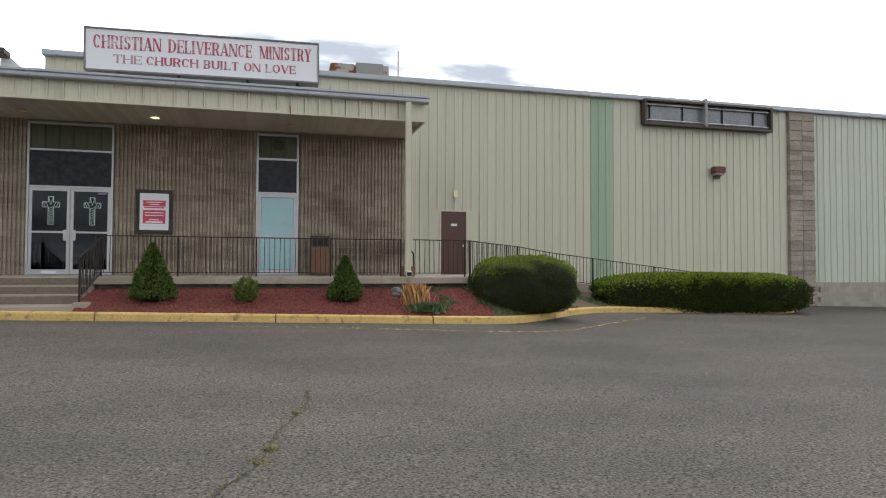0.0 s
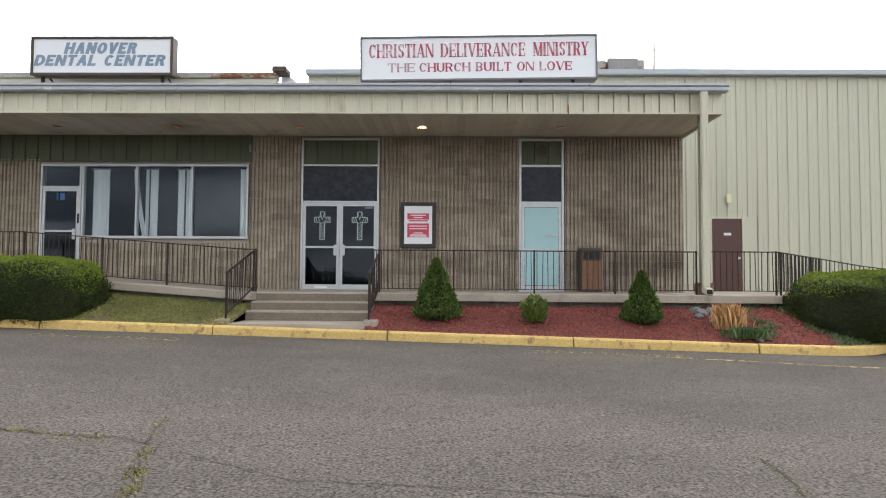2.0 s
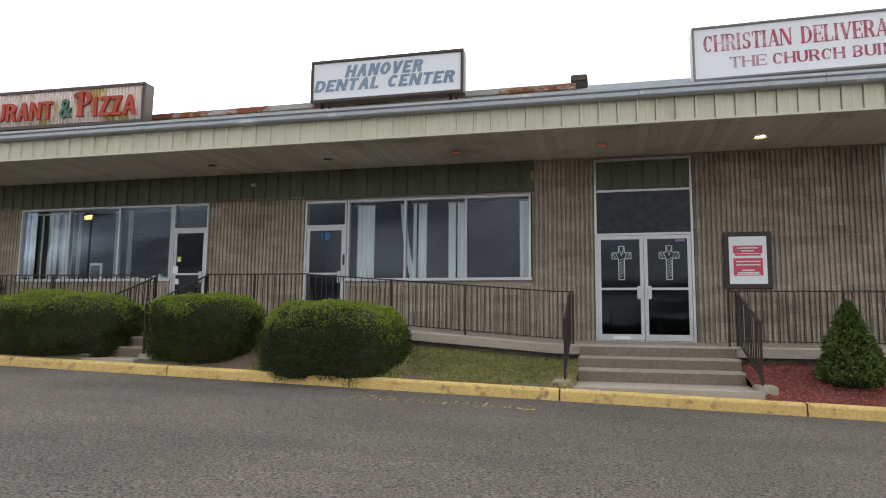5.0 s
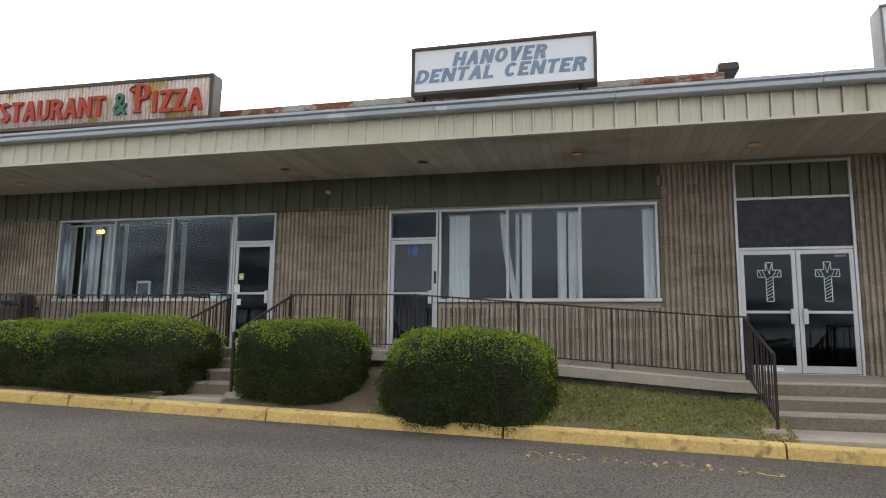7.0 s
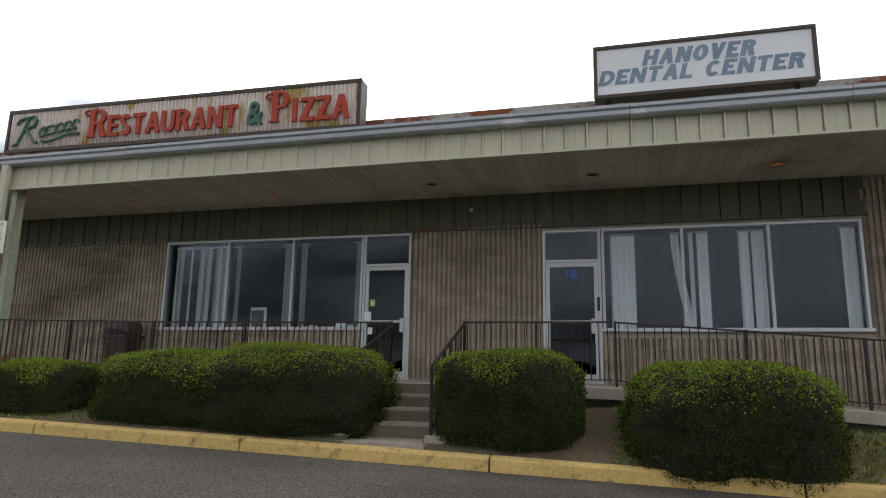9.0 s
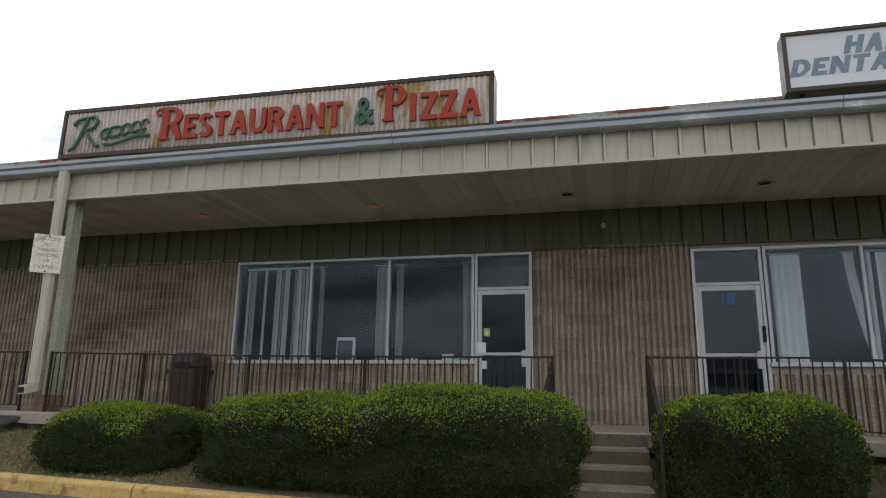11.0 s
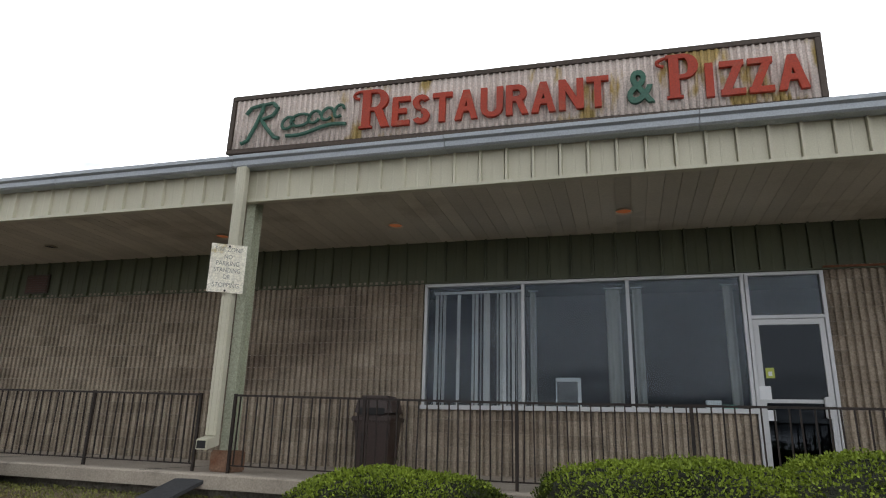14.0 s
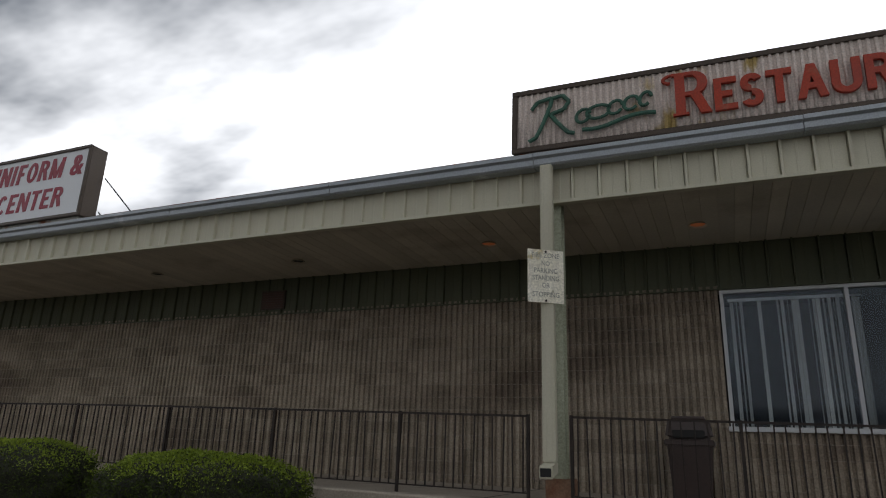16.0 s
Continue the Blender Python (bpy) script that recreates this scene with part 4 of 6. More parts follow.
M_RED = worn("faded_red_letters", (0.56, 0.08, 0.135), 1.8, (0.32, 0.70), 0.5)
M_PINK = worn("bleached_red_letters", (0.66, 0.40, 0.43), 1.1, (0.36, 0.72), 0.5)
M_NAVY = surf("slate_blue_letters", (0.15, 0.22, 0.30), (0.21, 0.28, 0.36), 2, 0.5, 0, 0, 40)
M_ORANGE = surf("red_orange_letters", (0.40, 0.042, 0.014), (0.32, 0.035, 0.014), 2, 0.6, 0, 0.05, 40, third=(0.30, 0.09, 0.05), third_scale=3, third_at=(0.6, 0.75))
M_SIGNGREEN = surf("dull_green_letters", (0.045, 0.14, 0.095), (0.035, 0.10, 0.07), 3, 0.6, 0, 0.05, 40)
M_MAROON = surf("maroon_letters", (0.30, 0.02, 0.045), (0.25, 0.02, 0.04), 3, 0.5, 0, 0, 40)

church = sign_box("white box sign of the church with faded red lettering", -4.95, 0.44, 6.325, 7.355, M_SIGNWHITE, surf("grey_sign_frame", (0.20, 0.195, 0.19), (0.14, 0.135, 0.13), 2, 0.5, 0.3, 0.05, 40), 0.4, 0.04, (-4.2, -2.9, -1.3, -0.1))
for word, a, b, z, h, m in (("CHRISTIAN", -4.75, -3.28, 6.865, 0.315, M_RED), ("DELIVERANCE", -3.11, -1.19, 6.865, 0.315, M_RED), ("MINISTRY", -1.0, 0.235, 6.865, 0.315, M_RED),
                            ("THE", -4.32, -3.70, 6.53, 0.205, M_PINK), ("CHURCH", -3.6, -2.44, 6.53, 0.205, M_RED), ("BUILT", -2.315, -1.51, 6.53, 0.205, M_RED), ("ON", -1.38, -1.0, 6.53, 0.205, M_RED), ("LOVE", -0.87, -0.14, 6.53, 0.205, M_RED)):
    wide = 0.15 if h > 0.3 else 0.21
    part("lettering", moved(capitals(word, b - a, h, 0.004, wide, 0.06 if h > 0.3 else 0.085, True, 0, 0.09 if h > 0.3 else 0.12), a, SIGN_Y - 0.001, z), m, face_of(church), "faded red painted letters")
tilted(church, -2.25, 6.84, -0.8)

dental = sign_box("white box sign of a dental office in a brown frame", -12.57, -9.26, 6.425, 7.335, M_SIGNWHITE, M_BRONZE, 0.26, 0.06, (-12.35, -9.55))
for word, a, b, z, h in (("HANOVER", -11.81, -10.07, 6.93, 0.265), ("DENTAL", -12.5, -11.0, 6.65, 0.255), ("CENTER", -10.88, -9.4, 6.65, 0.255)):
    part("lettering", moved(capitals(word, b - a - 0.07, h, 0.004, 0.30, 0.22, False, 0.26, 0.11), a, SIGN_Y - 0.001, z), M_NAVY, face_of(dental), "slanted slate blue letters")

# restaurant: corrugated face with raised letters
M_CORR = surf("pinkish_white_corrugated", (0.62, 0.54, 0.49), (0.52, 0.44, 0.39), 2, 0.6, 0, 0.05, 40, third=(0.38, 0.27, 0.09), third_scale=1.5, third_at=(0.59, 0.64), stretch=(1.0, 1, 0.4))
rest_sign = sign_box("long brown framed restaurant sign on corrugated white face", -24.65, -16.65, 6.325, 7.27, M_CORR, M_BRONZE, 0.3, 0.075)
part("base_rail", boxed(-24.55, -16.75, SIGN_Y + 0.03, SIGN_Y + 0.25, 6.02, 6.334), M_RUST, rest_sign)
rib_me = mesh_of(rod(bmesh.new(), (0, 0, 6.41), (0, 0, 7.2), 0.022, 8), "rib", M_CORR, True)
x = -24.54
while x < -16.73:
    piece("rib", rib_me, rest_sign, pose(x, SIGN_Y + 0.004, 0))
    x += 0.085
for word, a, b, z, h, m, bold in (("R", -22.5, -22.09, 6.525, 0.59, M_ORANGE, 0.015), ("ESTAURANT", -22.05, -19.13, 6.52, 0.435, M_ORANGE, 0.015), ("&", -18.91, -18.58, 6.52, 0.46, M_SIGNGREEN, 0.012),
                                  ("P", -18.4, -18.03, 6.54, 0.6, M_ORANGE, 0.015), ("IZZA", -17.98, -16.84, 6.515, 0.46, M_ORANGE, 0.015)):
    part("lettering", moved((lettering(word, b - a, h, 0.05, bold) if word == "&" else capitals(word, b - a, h, 0.05, 0.2, 0.165 if len(word) > 1 else 0.09, len(word) == 1, 0, 0.09)), a, SIGN_Y - 0.045, z), m, face_of(rest_sign), "raised painted letters")
# flourishes of the tall letters
for fx in (-22.52, -18.42):
    bm = bmesh.new()
    pts = [(fx + 0.12 * math.cos(t), SIGN_Y - 0.045, 7.05 + 0.06 * math.sin(t)) for t in np.linspace(0.6, 4.4, 10)]
    for a, b in zip(pts, pts[1:]):
        rod(bm, a, b, 0.024, 6)
    part("flourish", bm, M_ORANGE, rest_sign)
# the owner's name: green script shapes, no letters
bm = bmesh.new()
stroke = [(-24.40, 6.46), (-24.30, 6.50), (-24.20, 6.70), (-24.10, 6.95), (-24.08, 7.06), (-23.93, 7.08), (-23.84, 6.98), (-23.92, 6.87), (-24.10, 6.82), (-24.0, 6.68), (-23.86, 6.52), (-23.78, 6.50)]
lead = [(-24.36, 6.93), (-24.28, 7.03), (-24.08, 7.07)]
for k, wd in enumerate((0.10, 0.17, 0.10, 0.10, 0.08)):
    c = -23.66 + (0, 0.20, 0.42, 0.62, 0.80)[k]
    loop = [(c + wd * 0.9 * math.cos(t) + 0.02 * math.sin(t), 6.73 + k * 0.028 + 0.095 * math.sin(t)) for t in np.linspace(0.3, 2 * math.pi - 0.2 * k, 12)]
    for a, b in zip(loop, loop[1:]):
        rod(bm, (a[0], SIGN_Y - 0.05, a[1]), (b[0], SIGN_Y - 0.05, b[1]), 0.024, 6)
tail = [(-22.74 - 0.93 * t, 6.63 - 0.09 * t + 0.035 * math.sin(t * 6)) for t in np.linspace(0, 1, 12)]
for path in (stroke, lead, tail):
    for a, b in zip(path, path[1:]):
        rod(bm, (a[0], SIGN_Y - 0.05, a[1]), (b[0], SIGN_Y - 0.05, b[1]), 0.03, 6)
part("script", bm, M_SIGNGREEN, rest_sign, "dull green script shapes")

tilted(rest_sign, -20.65, 6.8, 0.62)

uniform = sign_box("white box sign with maroon letters in a brown frame", -38.0, -33.04, 6.42, 7.86, M_SIGNWHITE, M_BRONZE, 0.36, 0.06)
for word, a, b, z, h in (("UNIFORM", -35.92, -33.72, 7.27, 0.43), ("&", -33.52, -33.17, 7.27, 0.42), ("CENTER", -35.5, -33.58, 6.66, 0.41)):
    part("lettering", moved((lettering(word, b - a, h, 0.004, 0.004, 0.1, 3, 0.022) if word == "&" else capitals(word, b - a - 0.04, h, 0.004, 0.22, 0.17, False, 0.1, 0.13)), a, SIGN_Y - 0.001, z), M_MAROON, face_of(uniform), "maroon painted letters")
part("base_rail", boxed(-37.9, -33.14, SIGN_Y + 0.05, SIGN_Y + 0.4, 6.02, 6.424), M_RUST, uniform)
for p, q in (((-33.02, 18.1, 7.3), (-31.7, 18.0, 6.16)), ((-33.02, 18.1, 6.6), (-32.5, 18.0, 6.16))):
    part("guy_wire", rod(bmesh.new(), p, q, 0.014, 6), M_BLACK, uniform)

# ---- columns and downspouts ----
def downspout(label, x, y, z0, z1):
    d = thing("downspout", label, "downspout", "downspouts", at=(x, y, z0))
    h = z1 - z0
    bm = box(bmesh.new(), -0.075, 0.075, -0.055, 0.055, 0.12, h, 0.01)
    for k in (-0.035, 0.035):
        box(bm, k - 0.008, k + 0.008, -0.062, -0.054, 0.13, h - 0.01)
    part("pipe", bm, M_TRIM, d)
    bm = boxed(-0.078, 0.078, -0.21, 0.05, 0.0, 0.13, 0.01)
    for vtx in bm.verts:
        if vtx.co.y < -0.15:
            vtx.co.z -= 0.05
    part("shoe", bm, M_TRIM, d)
    part("mouth", boxed(-0.06, 0.06, -0.215, -0.2105, -0.03, 0.06), M_BLACK, d)
    part("strap", boxed(-0.085, 0.085, -0.065, 0.06, h * 0.55, h * 0.55 + 0.03), M_TRIM, d)
    return d


def i_column(label, x, y, z0, z1):
    c = thing("steel_column", label, "column", "canopy columns", "structure", at=(x, y, z0))
    h = z1 - z0
    bm = boxed(-0.065, 0.065, -0.10, -0.085, 0, h)
    box(bm, -0.065, 0.065, 0.085, 0.10, 0, h)
    box(bm, -0.006, 0.006, -0.0845, 0.0845, 0, h)
    part("shaft", bm, M_COL, c)
    part("base", boxed(-0.16, 0.16, -0.16, 0.16, 0.0, 0.26, 0.02), M_RUSTCONC, c, "rust-stained concrete foot")
    return c


M_COL = surf("column_paint", (0.40, 0.42, 0.31), (0.33, 0.35, 0.26), 1.5, 0.5, 0, 0.05, 40, stretch=(1, 1, 0.4), third=(0.24, 0.13, 0.06), third_scale=1.6, third_at=(0.68, 0.78))
M_RUSTCONC = surf("rusty_concrete", (0.28, 0.19, 0.13), (0.17, 0.07, 0.035), 4, 0.9, 0, 0.5, 40)
downspout("cream sheet metal downspout with open shoe", 2.66, 17.28, 1.55, 5.93)
downspout("long cream downspout carrying a parking notice", -24.08, 17.34, 2.26, 5.96)
i_column("painted steel column on a rusty foot", -24.02, 17.64, porch_z(-24), SOF + 0.01)
i_column("painted steel column at the canopy end", 2.74, 17.62, 1.5, SOF + 0.01)

# parking notice on the downspout
fz = thing("parking_sign", "weathered white metal parking notice on a downspout", "sign", at=(-24.08, 17.235, 4.49))
fz.rotation_euler[2] = radians(34)
M_NOTICE = surf("weathered_notice", (0.80, 0.78, 0.68), (0.70, 0.66, 0.52), 3, 0.55, 0, 0.03, 40, third=(0.52, 0.44, 0.24), third_scale=4, third_at=(0.62, 0.7))
M_GREYINK = worn("grey_green_ink", (0.30, 0.31, 0.27), 14, (0.34, 0.46), 0.6)
plate = part("plate", boxed(-0.225, 0.225, -0.002, 0.002, -0.325, 0.325, 0.0015), M_NOTICE, fz)
for word, z, w in (("FIRE ZONE", 0.225, 0.34), ("NO", 0.125, 0.10), ("PARKING", 0.035, 0.29), ("STANDING", -0.055, 0.33), ("OR", -0.145, 0.09), ("STOPPING", -0.255, 0.33)):
    part("lettering", moved(lettering(word, w, 0.06, 0.002, 0.0), -w / 2, -0.004, z), M_GREYINK, plate)
for z in (0.30, -0.30):
    part("bolt", rod(bmesh.new(), (0, -0.012, z), (0, -0.002, z), 0.014, 8), M_IRON, fz)

# ---- lights under the canopy ----
M_LIT = plain("lit_bulb", (1.0, 0.80, 0.45), 0.4, 0, 7.0)
M_DIMBULB = plain("dim_orange_bulb", (0.55, 0.16, 0.05), 0.4, 0, 0.16)
for cx, state in ((-0.19, 1), (-3.59, 2), (-6.6, 1), (-9.67, 1), (-12.67, 0), (-15.65, 0), (-19.02, 1), (-22.39, 1), (-25.4, 1), (-28.9, 0), (-32.15, 0)):
    lt = thing("recessed_light", ("dark empty recessed soffit light", "recessed soffit light glowing dull orange", "lit recessed soffit light")[state], "light", "soffit lights", at=(cx, 18.94, SOF))
    bm = bmesh.new()
    bmesh.ops.create_cone(bm, cap_ends=False, segments=20, radius1=0.125, radius2=0.10, depth=0.03, matrix=Matrix.Translation((0, 0, -0.016)))
    part("trim_ring", bm, M_SOFFIT, lt, smooth=True)
    bm = bmesh.new()
    bmesh.ops.create_cone(bm, cap_ends=True, segments=20, radius1=0.1, radius2=0.1, depth=0.003, matrix=Matrix.Translation((0, 0, -0.006)))
    part("lens", bm, (M_BLACK, M_DIMBULB, M_LIT)[state], lt)

# ---- rooftop things ----
M_UNIT = surf("grey_unit", (0.30, 0.30, 0.30), (0.22, 0.21, 0.20), 2, 0.6, 0.2, 0.1, 30, third=(0.20, 0.09, 0.05), third_scale=2, third_at=(0.6, 0.7))
ac = thing("roof_unit", "grey and rusty air handling unit on the shed roof", "roof unit")
part("casing", boxed(2.12, 3.08, 23.9, 24.9, S_TOP + 0.21, 8.95, 0.02), M_UNIT, ac)
part("hood", boxed(3.085, 3.3, 24.0, 24.8, S_TOP + 0.21, 8.93, 0.02), M_RUST, ac, "rusty end hood")
part("duct", boxed(1.24, 2.1, 24.0, 24.8, S_TOP + 0.21, 8.9, 0.03), M_RUST, ac, "rusty sheet metal duct")
hood = thing("roof_hood", "small white sloping vent hood on the roof", "roof vent")
bm = boxed(-7.1, -6.5, 19.0, 19.7, 6.03, 6.98)
for vtx in bm.verts:
    if vtx.co.z > 6.5 and vtx.co.x > -6.8:
        vtx.co.z -= 0.5
part("cowl", bm, M_SIGNWHITE, hood)
part("foot", boxed(-7.11, -6.45, 18.95, 19.75, 6.02, 6.029), M_UNIT, hood)
pole = thing("roof_pole", "thin pale vent pole on the shed roof", "pole")
part("tube", rod(bmesh.new(), (3.68, 24.2, S_TOP + 0.15), (3.68, 24.2, 9.55), 0.03, 8), M_TRIM, pole)

# ---- things on the shed wall ----
box_lamp = thing("wall_box", "small cream electrical box above the service door", "electrical box")
part("case", boxed(5.37, 5.51, W2 - 0.12, W2 - 0.0305, 4.16, 4.42, 0.01), plain("yellowed_plastic", (0.72, 0.68, 0.42), 0.5), box_lamp)
part("stem", rod(bmesh.new(), (5.44, W2 - 0.07, 4.02), (5.44, W2 - 0.07, 4.16), 0.02, 8), M_ALU, box_lamp)
fl = thing("wall_floodlight", "brown box floodlight fixed to the shed wall", "floodlight")
part("housing", boxed(15.64, 16.12, W2 - 0.34, W2 - 0.0305, 5.40, 5.65, 0.03), surf("rusty_brown_housing", (0.14, 0.06, 0.032), (0.085, 0.04, 0.024), 5, 0.7, 0, 0.2, 40), fl)
part("lens", boxed(15.69, 16.07, W2 - 0.32, W2 - 0.1, 5.33, 5.398, 0.01), M_UNIT, fl)
part("bracket", boxed(15.76, 16.0, W2 - 0.12, W2 - 0.0305, 5.21, 5.328), M_BRONZE, fl)
lv = thing("high_window", "long high dark window in a bronze box frame", "window")
part("box_frame", boxed(12.64, 18.3, W2 - 0.32, W2 - 0.031, 7.98, 8.06, 0.01), M_BRONZE, lv)
part("box_frame", boxed(12.64, 18.3, W2 - 0.32, W2 - 0.031, 7.1, 7.2, 0.01), M_BRONZE, lv)
part("box_frame", boxed(12.64, 12.74, W2 - 0.32, W2 - 0.031, 7.202, 7.978, 0.01), M_BRONZE, lv)
part("box_frame", boxed(18.2, 18.3, W2 - 0.32, W2 - 0.031, 7.202, 7.978, 0.01), M_BRONZE, lv)
part("backing", boxed(12.75, 18.19, W2 - 0.06, W2 - 0.031, 7.203, 7.977), M_BLACK, lv)
# Grey-blue base stands in for the sky mirrored in the panes.
part("pane", boxed(12.75, 18.19, W2 - 0.12, W2 - 0.11, 7.203, 7.977), surf("skylit_high_glass", (0.20, 0.22, 0.235), (0.13, 0.145, 0.16), 1.2, 0.12, 0, 0, 20), lv)
for z in (7.29, 7.88):
    part("tube", rod(bmesh.new(), (12.78, W2 - 0.2, z), (18.17, W2 - 0.2, z), 0.03, 8), M_ALU, lv)
for x in (12.95, 14.35, 16.1, 17.5):
    part("bar", boxed(x - 0.02, x + 0.02, W2 - 0.18, W2 - 0.14, 7.21, 7.97), M_BLACK, lv)
part("bracket", boxed(15.2, 15.3, W2 - 0.38, W2 - 0.2, 7.14, 8.2), M_UNIT, lv)

# louvre and small things under the canopy
lou = thing("wall_vent", "small dark louvred vent in the panel band", "vent")
part("frame", boxed(-30.4, -29.85, W - 0.075, W - 0.04, 4.93, 5.30, 0.005), M_BRONZE, lou)
for i in range(7):
    part("slat", boxed(-30.37, -29.88, W - 0.085, W - 0.0755, 4.96 + i * 0.046, 4.99 + i * 0.046), M_BROWN, lou)

# ---- notice board and bins ----
nb = thing("notice_board", "framed church notice board with red printed sheet", "notice board")
M_PRINT = surf("red_print", (0.55, 0.05, 0.10), (0.50, 0.05, 0.09), 2, 0.5, 0, 0, 30)
part("frame", boxed(-4.18, -3.26, W - 0.10, W - 0.03, 2.61, 3.79, 0.012), surf("dark_brown_frame", (0.03, 0.021, 0.017), (0.022, 0.016, 0.013), 4, 0.6, 0, 0.2, 40), nb)
sheet = part("sheet", boxed(-4.08, -3.36, W - 0.106, W - 0.1005, 2.71, 3.69), M_SIGNWHITE, nb)
for z0, z1 in ((2.88, 3.24), (3.34, 3.50)):
    part("print_field", boxed(-4.0, -3.44, W - 0.109, W - 0.1065, z0, z1), M_PRINT, sheet)
for i, (z, w) in enumerate(((3.44, 0.4), (3.38, 0.24), (3.29, 0.5), (3.16, 0.46), (3.09, 0.46), (2.98, 0.24), (2.93, 0.4), (2.90, 0.44))):
    part("text_bar", boxed(-3.72 - w / 2, -3.72 + w / 2, W - 0.1115, W - 0.1095, z, z + (0.035 if i == 2 else 0.022)), M_PRINT if i == 2 else M_SIGNWHITE, sheet)

M_WOODPANEL = surf("brown_wood_panel", (0.20, 0.095, 0.045), (0.13, 0.06, 0.03), 3, 0.6, 0, 0.2, 40, stretch=(6, 6, 0.6))
bin1 = thing("litter_bin", "square litter bin with wood panel sides and dark hood", "bin", at=(0.62, 19.55, 1.5))
part("body", boxed(-0.26, 0.26, -0.26, 0.26, 0.02, 0.82, 0.02), M_BRONZE, bin1)
for i in range(3):
    part("slat", boxed(-0.235 + i * 0.16, -0.085 + i * 0.16, -0.275, -0.2605, 0.06, 0.78, 0.004), M_WOODPANEL, bin1)
part("slot", boxed(-0.2, 0.2, -0.24, 0.24, 0.825, 1.02), M_BLACK, bin1)
for sx in (-1, 1):
    part("hood_post", boxed(sx * 0.23 - 0.03, sx * 0.23 + 0.03, -0.26, 0.26, 0.822, 1.02), M_BRONZE, bin1)
part("hood", boxed(-0.27, 0.27, -0.27, 0.27, 1.022, 1.1, 0.02), M_BRONZE, bin1)
for sx in (-0.08, 0.08):
    part("divider", boxed(sx - 0.01, sx + 0.01, -0.262, -0.243, 0.822, 1.02), M_BRONZE, bin1)
M_BINPLASTIC = surf("brown_plastic", (0.045, 0.026, 0.022), (0.032, 0.02, 0.017), 3, 0.45, 0, 0.1, 40)
bin2 = thing("waste_bin", "tall dark brown plastic waste bin with domed lid", "bin", at=(-22.72, 19.5, porch_z(-22.7)))


def taper(w0, w1, z0, z1, bev=0.03):
    bm_ = boxed(-0.5, 0.5, -0.5, 0.5, z0, z1)
    for vtx in bm_.verts:
        w = w0 if vtx.co.z < (z0 + z1) / 2 else w1
        vtx.co.x, vtx.co.y = vtx.co.x * w, vtx.co.y * w
    bmesh.ops.bevel(bm_, geom=bm_.edges, offset=bev, segments=3, affect="EDGES")
    return bm_


part("body", taper(0.46, 0.56, 0.0, 0.74), M_BINPLASTIC, bin2)
part("rim", taper(0.62, 0.62, 0.70, 0.78, 0.015), M_BINPLASTIC, bin2)
lid2 = part("lid", taper(0.60, 0.50, 0.782, 1.08, 0.05), M_BINPLASTIC, bin2)
part("flap", boxed(-0.2, 0.2, -0.30, -0.27, 0.80, 0.9, 0.01), M_BLACK, lid2)

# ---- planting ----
# Leaf colours carry the light: dark body, new growth pale as lit tops.
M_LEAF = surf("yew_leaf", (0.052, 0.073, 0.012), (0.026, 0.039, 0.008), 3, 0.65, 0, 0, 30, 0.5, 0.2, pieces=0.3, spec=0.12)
M_TOPLIT = surf("toplit_growth", (0.205, 0.27, 0.022), (0.125, 0.175, 0.014), 2, 0.7, 0, 0, 30, 0.5, 0.2, pieces=0.25, spec=0.3)
# Near-black solid filling, the shade between leaves put into its colour.
M_CORE = surf("bush_core_shade", (0.022, 0.026, 0.010), (0.009, 0.010, 0.005), 16, 1.0, 0, 1.0, 45, 0.35, 0.6, dist=0.05)
M_TWIG = surf("twig", (0.06, 0.042, 0.03), (0.04, 0.028, 0.02), 8, 0.9, 0, 0, 20)
rng = np.random.default_rng(7)


def leaf_cloud(points, normals, size, up_bias, spread=0.6):
    """Small pointed leaves at the points: two triangles each, folded along the middle."""
    n_ = len(points)
    d = normals * 0.55 + rng.normal(0, spread, (n_, 3))
    d[:, 2] += up_bias
    d /= np.linalg.norm(d, axis=1, keepdims=True)
    s = np.cross(d, rng.normal(0, 1, (n_, 3)))
    s /= np.linalg.norm(s, axis=1, keepdims=True) + 1e-9
    ln = size * rng.uniform(0.6, 1.4, (n_, 1))
    wd = ln * 0.30
    fold = np.cross(d, s) * ln * 0.06
    v_ = np.stack([points, points + d * ln * 0.5 + s * wd + fold, points + d * ln, points + d * ln * 0.5 - s * wd + fold], 1).reshape(-1, 3)
    i = np.arange(n_)[:, None] * 4
    return v_, np.concatenate([i + [0, 1, 2], i + [0, 2, 3]], 0)


def cloud_part(name, points, normals, size, material, parent, up_bias=0.3, spread=0.6):
    v_, f_ = leaf_cloud(points, normals, size, up_bias, spread)
    me = bpy.data.meshes.new(name)
    me.vertices.add(len(v_))
    me.vertices.foreach_set("co", v_.ravel())
    me.loops.add(len(f_) * 3)
    me.loops.foreach_set("vertex_index", f_.ravel())
    me.polygons.add(len(f_))
    me.polygons.foreach_set("loop_start", np.arange(len(f_)) * 3)
    me.update(calc_edges=True)
    me.materials.append(material)
    ob = new(name, me)
    ob.parent = parent
    ob["kind"] = "stuff"
    return ob


